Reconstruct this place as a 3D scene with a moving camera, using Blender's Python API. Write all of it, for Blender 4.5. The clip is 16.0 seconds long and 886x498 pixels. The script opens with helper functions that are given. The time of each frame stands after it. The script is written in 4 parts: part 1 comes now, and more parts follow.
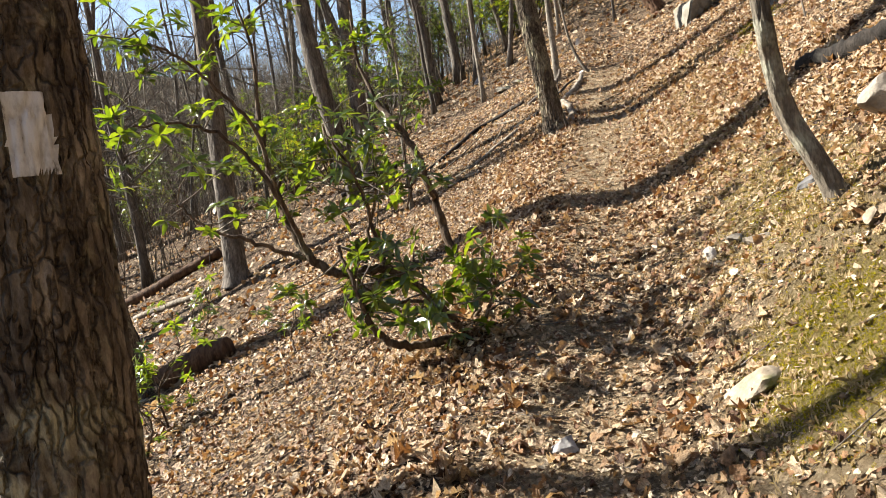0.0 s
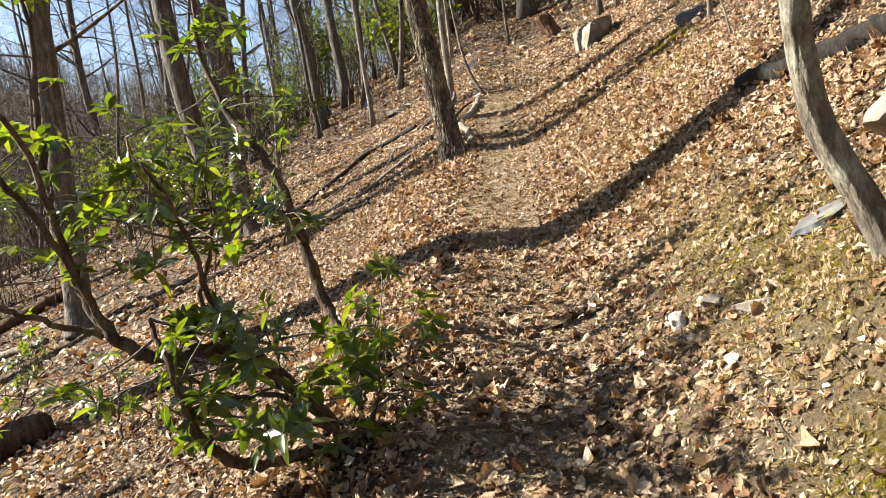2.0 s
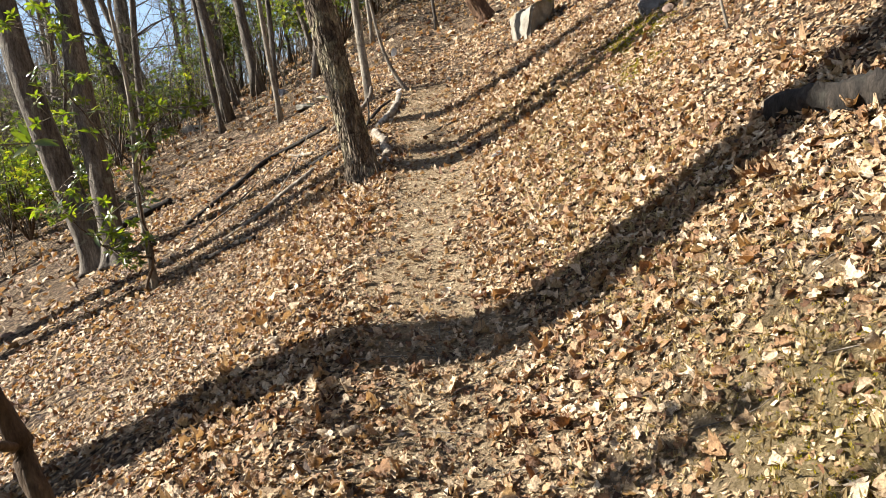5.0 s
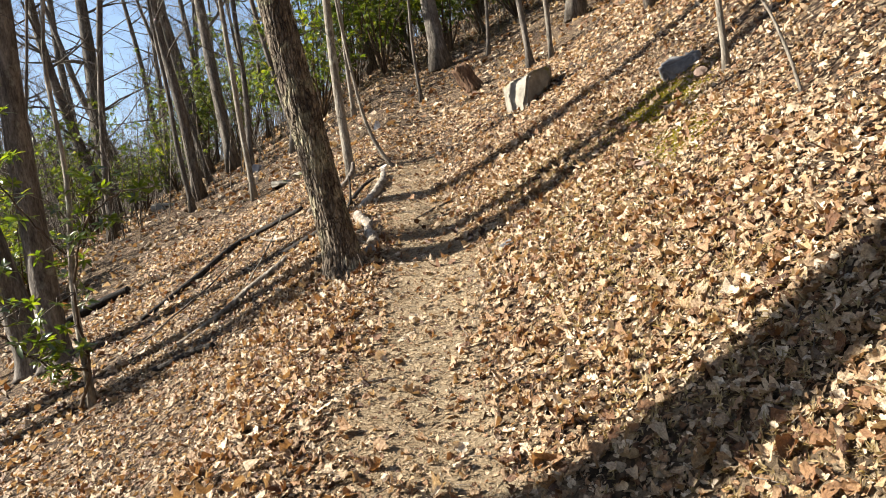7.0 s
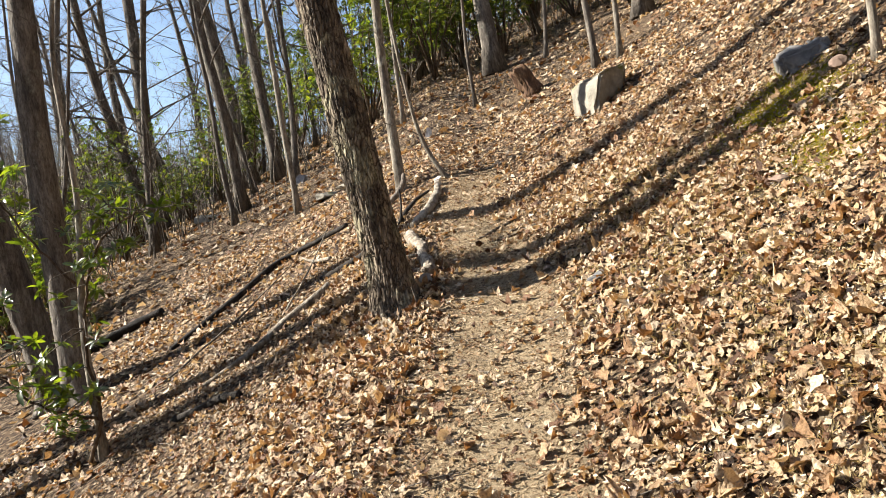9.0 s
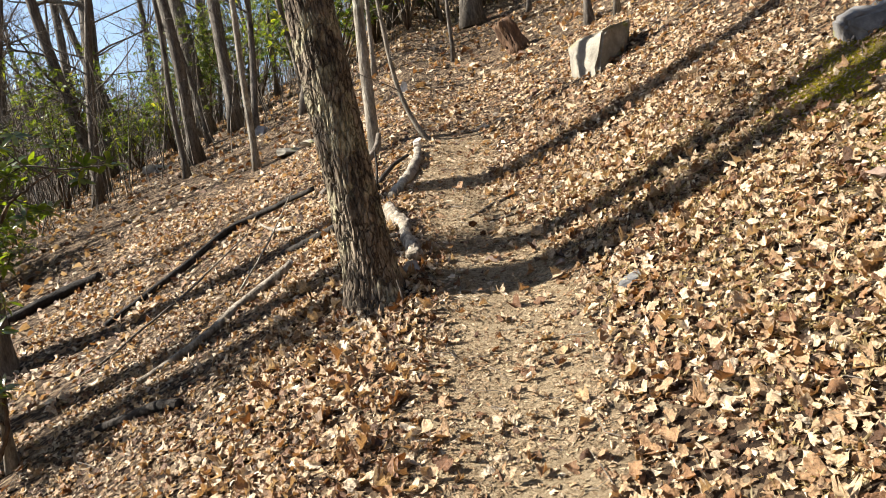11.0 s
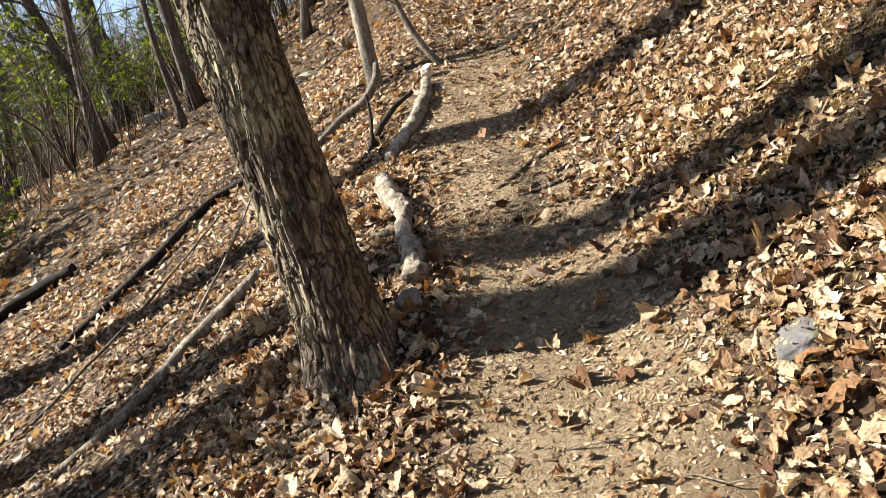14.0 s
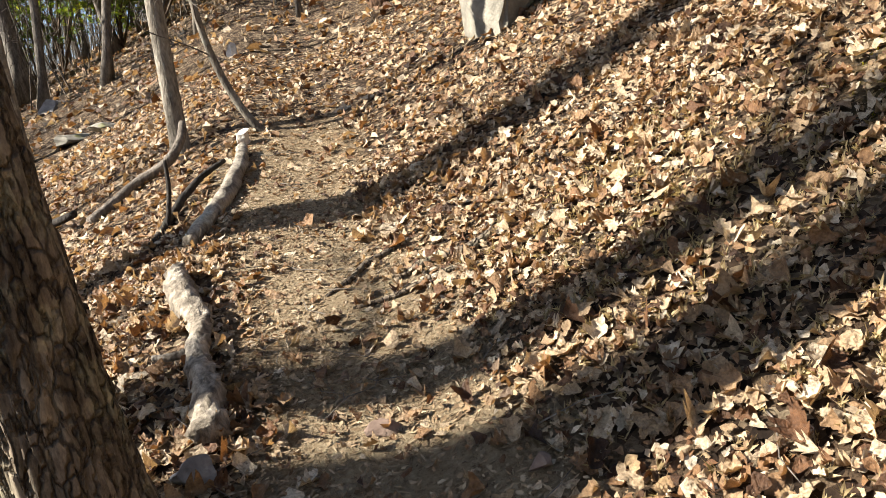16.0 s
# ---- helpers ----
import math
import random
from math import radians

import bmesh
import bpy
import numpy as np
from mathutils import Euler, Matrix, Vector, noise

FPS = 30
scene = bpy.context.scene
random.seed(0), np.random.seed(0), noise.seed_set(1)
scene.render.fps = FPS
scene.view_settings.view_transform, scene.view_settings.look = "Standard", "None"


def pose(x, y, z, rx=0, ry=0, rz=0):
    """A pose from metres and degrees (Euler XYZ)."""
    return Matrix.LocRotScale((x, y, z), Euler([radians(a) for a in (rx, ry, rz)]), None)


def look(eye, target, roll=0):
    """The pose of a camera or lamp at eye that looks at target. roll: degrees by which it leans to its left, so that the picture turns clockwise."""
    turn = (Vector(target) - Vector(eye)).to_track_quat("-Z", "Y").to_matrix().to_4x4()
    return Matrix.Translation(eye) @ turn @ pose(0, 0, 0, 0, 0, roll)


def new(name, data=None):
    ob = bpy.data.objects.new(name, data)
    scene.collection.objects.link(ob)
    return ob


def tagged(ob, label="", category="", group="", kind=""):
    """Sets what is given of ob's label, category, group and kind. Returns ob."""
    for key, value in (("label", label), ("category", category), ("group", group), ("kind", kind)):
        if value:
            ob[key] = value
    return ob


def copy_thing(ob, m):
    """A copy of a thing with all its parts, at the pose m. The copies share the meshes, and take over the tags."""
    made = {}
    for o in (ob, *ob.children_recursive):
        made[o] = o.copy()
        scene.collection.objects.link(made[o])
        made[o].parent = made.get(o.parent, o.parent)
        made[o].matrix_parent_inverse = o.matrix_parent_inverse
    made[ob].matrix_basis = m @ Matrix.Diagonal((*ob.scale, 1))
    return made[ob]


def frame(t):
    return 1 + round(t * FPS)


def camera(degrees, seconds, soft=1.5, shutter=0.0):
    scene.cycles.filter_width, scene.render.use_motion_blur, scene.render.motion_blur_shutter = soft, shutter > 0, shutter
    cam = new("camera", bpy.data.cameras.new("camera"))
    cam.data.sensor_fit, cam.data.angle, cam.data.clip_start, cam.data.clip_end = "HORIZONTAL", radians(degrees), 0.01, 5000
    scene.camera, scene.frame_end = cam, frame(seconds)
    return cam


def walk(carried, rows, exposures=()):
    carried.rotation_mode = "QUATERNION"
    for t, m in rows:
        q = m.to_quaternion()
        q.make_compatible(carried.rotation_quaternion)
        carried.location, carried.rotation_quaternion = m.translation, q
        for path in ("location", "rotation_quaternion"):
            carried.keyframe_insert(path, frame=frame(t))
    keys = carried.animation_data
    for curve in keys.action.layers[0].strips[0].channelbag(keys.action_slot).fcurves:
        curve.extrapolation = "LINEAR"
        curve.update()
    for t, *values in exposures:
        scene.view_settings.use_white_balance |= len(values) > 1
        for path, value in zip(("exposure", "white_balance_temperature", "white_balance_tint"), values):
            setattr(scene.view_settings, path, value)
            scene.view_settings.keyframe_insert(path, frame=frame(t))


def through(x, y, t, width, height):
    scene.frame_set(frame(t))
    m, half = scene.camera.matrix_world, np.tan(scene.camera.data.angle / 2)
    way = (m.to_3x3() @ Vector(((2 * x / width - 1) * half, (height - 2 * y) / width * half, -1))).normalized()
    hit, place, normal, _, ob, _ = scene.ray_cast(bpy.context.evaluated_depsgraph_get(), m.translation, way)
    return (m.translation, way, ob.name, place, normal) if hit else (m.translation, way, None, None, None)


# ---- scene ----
cam = camera(61.29, 16.0, soft=0.8)

# Seconds, eye, then turn to the left, tilt up and roll in degrees.
PATH = [
    (0.0, 0.000, 0.000, 1.450, 15.22, -4.93, -9.51),
    (0.5, 0.006, 0.402, 1.505, 14.73, -4.32, -14.24),
    (1.0, -0.066, 0.685, 1.519, 11.82, 1.00, -11.20),
    (1.5, -0.234, 1.050, 1.555, 10.04, -1.74, -8.45),
    (2.0, -0.230, 1.337, 1.495, 6.64, -4.22, -9.14),
    (2.5, -0.148, 1.752, 1.539, 5.70, -5.46, -13.19),
    (3.0, -0.286, 2.090, 1.576, 5.23, -5.96, -12.14),
    (3.5, -0.386, 2.366, 1.636, 2.16, -5.95, -7.60),
    (4.0, -0.228, 2.742, 1.611, 1.14, -6.34, -7.78),
    (4.2, -0.158, 2.859, 1.707, 1.60, -6.48, -8.60),
    (6.3, -0.115, 4.207, 2.025, 1.29, -6.53, -10.73),
    (6.5, -0.129, 4.311, 2.032, 1.59, -5.90, -12.41),
    (7.0, -0.246, 4.568, 2.123, -0.58, -1.46, -9.87),
    (7.5, -0.287, 4.854, 2.131, -0.83, -0.14, -7.94),
    (8.0, -0.175, 5.144, 2.282, -0.05, 3.14, -10.89),
    (8.5, -0.239, 5.336, 2.268, 2.98, 3.17, -10.39),
    (8.7, -0.292, 5.438, 2.269, 2.92, 1.71, -9.98),
    (10.8, -0.562, 6.463, 2.480, 2.79, -3.74, -9.46),
    (11.0, -0.576, 6.528, 2.470, 0.24, -4.10, -7.56),
    (11.5, -0.446, 6.863, 2.401, -4.70, -7.87, -9.25),
    (12.0, -0.330, 7.090, 2.521, -3.59, -9.01, -12.54),
    (12.5, -0.380, 7.283, 2.553, -0.59, -5.71, -12.74),
    (13.0, -0.504, 7.653, 2.630, 0.80, -7.21, -9.89),
    (13.5, -0.543, 7.902, 2.625, 5.00, -8.38, -9.91),
    (14.0, -0.369, 8.246, 2.742, 5.30, -10.54, -13.83),
    (14.5, -0.402, 8.427, 2.767, 2.55, -10.21, -13.17),
    (15.0, -0.513, 8.595, 2.893, -6.85, -5.06, -6.81),
    (15.5, -0.505, 8.740, 2.862, -10.08, -4.88, -5.03),
    (16.0, -0.396, 9.032, 2.824, -9.78, -8.38, -8.90),
]
walk(cam, [(t, pose(x, y, z, 90 + tilt, 0, turn) @ pose(0, 0, 0, 0, 0, roll)) for t, x, y, z, turn, tilt, roll in PATH])
# ---- end of path ----

# ---- light: a low spring sun from the downhill side under a clear sky ----
SUN_ELEVATION, SUN_TURN = 36.0, -86.0
world = bpy.data.worlds.new("world")
scene.world = world
world.use_nodes = True
wn = world.node_tree
sky = wn.nodes.new("ShaderNodeTexSky")
sky.sky_type, sky.sun_disc = "NISHITA", False
sky.sun_elevation, sky.sun_rotation = radians(SUN_ELEVATION), radians(SUN_TURN % 360)
sky.air_density, sky.dust_density = 1.0, 1.0
wn.links.new(sky.outputs[0], wn.nodes["Background"].inputs[0])
wn.nodes["Background"].inputs[1].default_value = 0.054
sun = new("sun", bpy.data.lights.new("sun", "SUN"))
sun.data.energy, sun.data.angle, sun.data.color = 5.0, radians(0.53), (1.0, 0.95, 0.86)
ca, sa = math.cos(radians(SUN_TURN)), math.sin(radians(SUN_TURN))
sun.matrix_world = look((50 * sa, 50 * ca, 50 * math.tan(radians(SUN_ELEVATION))), (0, 0, 0))
scene.view_settings.exposure = 2.02

# ---- materials ----


def shader(name, build, rough=0.8):
    m = bpy.data.materials.new(name)
    m.use_nodes = True
    nt = m.node_tree
    b = nt.nodes["Principled BSDF"]
    b.inputs["Roughness"].default_value = rough
    build(nt, b)
    return m


def node(nt, kind, **values):
    n = nt.nodes.new(kind)
    for k, v in values.items():
        n.inputs[k].default_value = v
    return n


def ramp(nt, fac, stops):
    r = nt.nodes.new("ShaderNodeValToRGB")
    el = r.color_ramp.elements
    while len(el) < len(stops):
        el.new(0.5)
    for e, (at, col) in zip(el, stops):
        e.position, e.color = at, (*col, 1)
    nt.links.new(fac, r.inputs[0])
    return r.outputs[0]


def mixed(nt, fac, a, b, mode="MIX"):
    m = nt.nodes.new("ShaderNodeMix")
    m.data_type, m.blend_type = "RGBA", mode
    for sock, v in ((m.inputs[0], fac), (m.inputs[6], a), (m.inputs[7], b)):
        if hasattr(v, "is_output"):
            nt.links.new(v, sock)
        else:
            sock.default_value = (*v, 1) if isinstance(v, tuple) else v
    return m.outputs[2]


def grain(nt, scale, detail=6, stretch=(1, 1, 1), rough=0.6, where="Object"):
    co = nt.nodes.new("ShaderNodeTexCoord")
    mp = nt.nodes.new("ShaderNodeMapping")
    mp.inputs["Scale"].default_value = stretch
    nt.links.new(co.outputs[where], mp.inputs[0])
    n = node(nt, "ShaderNodeTexNoise", Scale=scale, Detail=detail, Roughness=rough)
    nt.links.new(mp.outputs[0], n.inputs["Vector"])
    return n.outputs["Fac"]


def bump(nt, b, height, strength, distance):
    n = node(nt, "ShaderNodeBump", Strength=strength, Distance=distance)
    nt.links.new(height, n.inputs["Height"])
    nt.links.new(n.outputs[0], b.inputs["Normal"])


def bark_material(name, dark, mid, pale, lichen, lichen_amount, plates=0):
    def build(nt, b):
        long = grain(nt, 14, 8, (1, 1, 0.22))
        col = ramp(nt, long, [(0.3, dark), (0.5, mid), (0.72, pale)])
        spots = ramp(nt, grain(nt, 5, 8), [(0.6 - lichen_amount, (0, 0, 0)), (0.72 - lichen_amount, (1, 1, 1))])
        col = mixed(nt, spots, col, lichen)
        if plates:
            co = nt.nodes.new("ShaderNodeTexCoord")
            mp = nt.nodes.new("ShaderNodeMapping")
            mp.inputs["Scale"].default_value = (1, 1, 0.24)
            wave = node(nt, "ShaderNodeTexNoise", Scale=9.0, Detail=4)
            bend = node(nt, "ShaderNodeMix", Factor=0.075)
            bend.data_type = "VECTOR"
            nt.links.new(co.outputs["Object"], mp.inputs[0])
            nt.links.new(co.outputs["Object"], wave.inputs["Vector"])
            nt.links.new(mp.outputs[0], bend.inputs[4])
            nt.links.new(wave.outputs["Color"], bend.inputs[5])
            cells = node(nt, "ShaderNodeTexVoronoi", Scale=plates)
            cells.feature = "DISTANCE_TO_EDGE"
            nt.links.new(bend.outputs[1], cells.inputs["Vector"])
            crack = ramp(nt, cells.outputs["Distance"], [(0.0, (0.2, 0.178, 0.16)), (0.05, (0.52, 0.49, 0.45)), (0.14, (1.15, 1.13, 1.1))])
            whole = node(nt, "ShaderNodeTexVoronoi", Scale=plates)
            nt.links.new(bend.outputs[1], whole.inputs["Vector"])
            shade = nt.nodes.new("ShaderNodeSeparateColor")
            nt.links.new(whole.outputs["Color"], shade.inputs[0])
            col = mixed(nt, 1.0, col, ramp(nt, shade.outputs[0], [(0, (0.82, 0.8, 0.78)), (1, (1.14, 1.12, 1.1))]), "MULTIPLY")
            col = mixed(nt, ramp(nt, grain(nt, 9, 4, (1, 1, 0.5)), [(0.36, (0.2, 0.2, 0.2)), (0.6, (0.95, 0.95, 0.95))]), col, crack, "MULTIPLY")
        col = mixed(nt, 1.0, col, ramp(nt, grain(nt, 55, 8, (1, 1, 0.35), 0.75), [(0.36, (0.5, 0.48, 0.46)), (0.6, (1.2, 1.19, 1.17))]), "MULTIPLY")
        info = nt.nodes.new("ShaderNodeObjectInfo")
        tone = ramp(nt, info.outputs["Random"], [(0, (0.75, 0.73, 0.7)), (1, (1.15, 1.12, 1.08))])
        col = mixed(nt, 1.0, col, tone, "MULTIPLY")
        nt.links.new(col, b.inputs["Base Color"])
        rise = grain(nt, 40, 8, (1, 1, 0.3))
        if plates:
            rise = mixed(nt, 0.6, rise, crack)
        bump(nt, b, rise, 1.0, 0.018)
        b.inputs["Specular IOR Level"].default_value = 0.2
    return shader(name, build, 0.9)


BARK = bark_material("furrowed_bark", (0.045, 0.036, 0.028), (0.14, 0.116, 0.09), (0.32, 0.28, 0.222), (0.31, 0.295, 0.21), 0.09, 34)
BARK_DARK = bark_material("dark_bark", (0.036, 0.031, 0.027), (0.11, 0.097, 0.083), (0.21, 0.19, 0.165), (0.2, 0.205, 0.17), 0.0)
BARK_PALE = bark_material("pale_bark", (0.074, 0.0651, 0.0533), (0.2, 0.179, 0.148), (0.311, 0.285, 0.244), (0.34, 0.34, 0.289), 0.04)
MOTTLED = bark_material("mottled_bark", (0.05, 0.042, 0.033), (0.135, 0.118, 0.094), (0.29, 0.265, 0.215), (0.27, 0.275, 0.22), 0.06)
TWIG = bark_material("twig_bark", (0.0592, 0.0496, 0.0414), (0.133, 0.115, 0.0962), (0.222, 0.2, 0.174), (0.222, 0.207, 0.178), 0.0)
LAUREL_BARK = bark_material("shrub_bark", (0.0296, 0.0207, 0.0148), (0.0962, 0.0666, 0.0444), (0.185, 0.141, 0.104), (0.148, 0.148, 0.0962), 0.0)
DEADWOOD = bark_material("weathered_wood", (0.05, 0.04, 0.031), (0.21, 0.182, 0.146), (0.46, 0.415, 0.35), (0.33, 0.3, 0.25), 0.0)
CHARRED = bark_material("dark_log_bark", (0.009, 0.008, 0.007), (0.02, 0.0165, 0.0135), (0.05, 0.042, 0.035), (0.04, 0.04, 0.032), 0.0)
ROTTEN = bark_material("rotten_wood", (0.0296, 0.0185, 0.0118), (0.0962, 0.0555, 0.0333), (0.178, 0.111, 0.0666), (0.118, 0.111, 0.0666), 0.0)


def leafy(name, stops, through, rough, shine, share=0.35, crumple=0.0):
    """Thin leaves: each island its own tone, and light shines through them."""
    def build(nt, b):
        geo = nt.nodes.new("ShaderNodeNewGeometry")
        col = ramp(nt, geo.outputs["Random Per Island"], stops)
        info = nt.nodes.new("ShaderNodeObjectInfo")
        col = mixed(nt, 1.0, col, ramp(nt, info.outputs["Random"], [(0, (0.8, 0.8, 0.8)), (1, (1.12, 1.1, 1.05))]), "MULTIPLY")
        blot = ramp(nt, grain(nt, 45, 5), [(0.3, (0.62, 0.58, 0.55)), (0.62, (1.05, 1.05, 1.05))])
        col = mixed(nt, 1.0, col, blot, "MULTIPLY")
        nt.links.new(col, b.inputs["Base Color"])
        b.inputs["Specular IOR Level"].default_value = shine
        if crumple:
            bump(nt, b, grain(nt, 70, 6), crumple, 0.02)
            col = mixed(nt, 1.0, col, ramp(nt, grain(nt, 130, 3), [(0.35, (0.7, 0.68, 0.66)), (0.6, (1.08, 1.08, 1.08))]), "MULTIPLY")
            nt.links.new(col, b.inputs["Base Color"])
        t = nt.nodes.new("ShaderNodeBsdfTranslucent")
        nt.links.new(mixed(nt, 1.0, col, through, "MULTIPLY"), t.inputs[0])
        mix = node(nt, "ShaderNodeMixShader", Fac=share)
        nt.links.new(b.outputs[0], mix.inputs[1])
        nt.links.new(t.outputs[0], mix.inputs[2])
        nt.links.new(mix.outputs[0], nt.nodes["Material Output"].inputs["Surface"])
    return shader(name, build, rough)


LITTER = leafy("dry_oak_leaf", [(0.0, (0.05, 0.025, 0.012)), (0.1, (0.16, 0.075, 0.032)), (0.24, (0.3, 0.168, 0.078)), (0.42, (0.37, 0.245, 0.135)), (0.6, (0.47, 0.35, 0.215)),
                                (0.8, (0.59, 0.47, 0.32)), (0.93, (0.72, 0.62, 0.47)), (0.96, (0.5, 0.34, 0.17)), (1.0, (0.2, 0.14, 0.095))], (1.0, 0.78, 0.48), 0.55, 0.35, 0.24, 0.8)
CRUMB = leafy("trodden_litter", [(0.0, (0.09, 0.058, 0.032)), (0.45, (0.22, 0.155, 0.09)), (0.85, (0.36, 0.27, 0.17)), (1.0, (0.5, 0.41, 0.28))], (1.0, 0.85, 0.6), 0.8, 0.15, 0.1)
LAUREL_LEAF = leafy("laurel_leaf", [(0.0, (0.0382, 0.0638, 0.0102)), (0.45, (0.085, 0.119, 0.0153)), (0.8, (0.153, 0.17, 0.0213)), (1.0, (0.255, 0.238, 0.0382))], (2.1, 2.2, 0.55), 0.28, 0.8, 0.45)
NEEDLE = leafy("evergreen_foliage", [(0.0, (0.0304, 0.0494, 0.00912)), (0.6, (0.0646, 0.095, 0.0167)), (1.0, (0.114, 0.137, 0.0266))], (2.6, 2.4, 0.8), 0.5, 0.4)
MOSS = leafy("moss", [(0.0, (0.12, 0.125, 0.006)), (0.5, (0.29, 0.265, 0.012)), (1.0, (0.43, 0.37, 0.03))], (1.5, 1.35, 0.5), 0.8, 0.1)
GRASS = leafy("dry_grass", [(0.0, (0.26, 0.19, 0.095)), (0.6, (0.42, 0.33, 0.18)), (1.0, (0.5, 0.42, 0.25))], (1.2, 1.1, 0.7), 0.7, 0.2)


def ground_build(nt, b):
    att = nt.nodes.new("ShaderNodeAttribute")
    att.attribute_name = "cover"
    sep = nt.nodes.new("ShaderNodeSeparateColor")
    nt.links.new(att.outputs["Color"], sep.inputs[0])
    fine, coarse = grain(nt, 60, 10, rough=0.7), grain(nt, 3.5, 6)
    cell = node(nt, "ShaderNodeTexVoronoi", Scale=30)
    co = nt.nodes.new("ShaderNodeTexCoord")
    nt.links.new(co.outputs["Object"], cell.inputs["Vector"])
    chips = nt.nodes.new("ShaderNodeSeparateColor")
    nt.links.new(cell.outputs["Color"], chips.inputs[0])
    litter = ramp(nt, chips.outputs[0], [(0, (0.025, 0.015, 0.009)), (0.4, (0.075, 0.046, 0.026)), (0.75, (0.2, 0.135, 0.08)), (1, (0.36, 0.28, 0.18))])
    litter = mixed(nt, 1.0, litter, ramp(nt, fine, [(0.3, (0.5, 0.48, 0.46)), (0.65, (1.1, 1.1, 1.1))]), "MULTIPLY")
    dirt = ramp(nt, fine, [(0.28, (0.13, 0.09, 0.05)), (0.45, (0.3, 0.225, 0.135)), (0.58, (0.4, 0.315, 0.2)), (0.75, (0.54, 0.45, 0.31))])
    dirt = mixed(nt, 1.0, dirt, ramp(nt, coarse, [(0.3, (0.75, 0.72, 0.7)), (0.7, (1.1, 1.1, 1.1))]), "MULTIPLY")
    moss = ramp(nt, fine, [(0.3, (0.0608, 0.0456, 0.0114)), (0.48, (0.167, 0.129, 0.0266)), (0.6, (0.258, 0.198, 0.0912)), (0.75, (0.342, 0.258, 0.152))])
    col = mixed(nt, sep.outputs[0], litter, dirt)
    col = mixed(nt, sep.outputs[1], col, moss)
    nt.links.new(col, b.inputs["Base Color"])
    bump(nt, b, grain(nt, 60, 14, rough=0.75), 1.0, 0.07)
    b.inputs["Specular IOR Level"].default_value = 0.15


GROUND = shader("forest_floor", ground_build, 0.95)


def stone_material(name, dark, mid, pale, moss_amount=0.0):
    def build(nt, b):
        col = ramp(nt, grain(nt, 7, 10), [(0.28, dark), (0.5, mid), (0.7, pale)])
        col = mixed(nt, ramp(nt, grain(nt, 60, 4), [(0.35, (0.35, 0.35, 0.35)), (0.6, (0, 0, 0))]), col, dark)
        if moss_amount:
            col = mixed(nt, ramp(nt, grain(nt, 4, 6), [(0.62 - moss_amount, (0, 0, 0)), (0.7 - moss_amount, (1, 1, 1))]), col, (0.12, 0.12, 0.03))
        nt.links.new(col, b.inputs["Base Color"])
        bump(nt, b, grain(nt, 25, 10), 0.6, 0.02)
    return shader(name, build, 0.85)


STONE_PALE = stone_material("pale_stone", (0.1, 0.082, 0.062), (0.24, 0.203, 0.158), (0.4, 0.35, 0.285))
STONE_WHITE = stone_material("white_stone", (0.26, 0.23, 0.19), (0.48, 0.44, 0.385), (0.64, 0.6, 0.54))
STONE_GREY = stone_material("grey_stone", (0.0988, 0.0912, 0.0874), (0.228, 0.213, 0.198), (0.35, 0.327, 0.296))
STONE_LICHEN = stone_material("lichened_stone", (0.1, 0.09, 0.07), (0.19, 0.17, 0.13), (0.31, 0.278, 0.215), 0.05)
STONE_TAN = stone_material("tan_stone", (0.12, 0.092, 0.06), (0.24, 0.19, 0.13), (0.36, 0.3, 0.21), 0.05)
STONE_DARK = stone_material("dark_stone", (0.045, 0.043, 0.041), (0.105, 0.099, 0.093), (0.175, 0.166, 0.155), 0.04)
STONE_RED = stone_material("ruddy_stone", (0.085, 0.052, 0.036), (0.17, 0.112, 0.08), (0.25, 0.18, 0.13))


def paint_build(nt, b):
    col = ramp(nt, grain(nt, 30, 8, (1, 1, 0.5)), [(0.36, (0.16, 0.14, 0.12)), (0.42, (0.42, 0.4, 0.37)), (0.55, (0.56, 0.55, 0.53)), (1, (0.64, 0.63, 0.61))])
    nt.links.new(col, b.inputs["Base Color"])
    bump(nt, b, grain(nt, 50, 8, (1, 1, 0.3)), 0.6, 0.01)


PAINT = shader("weathered_white_paint", paint_build, 0.7)

# ---- the lie of the land ----


def soft(v, k):
    return np.where(v / k > 30, v, k * np.log1p(np.exp(np.clip(v / k, -40, 30))))


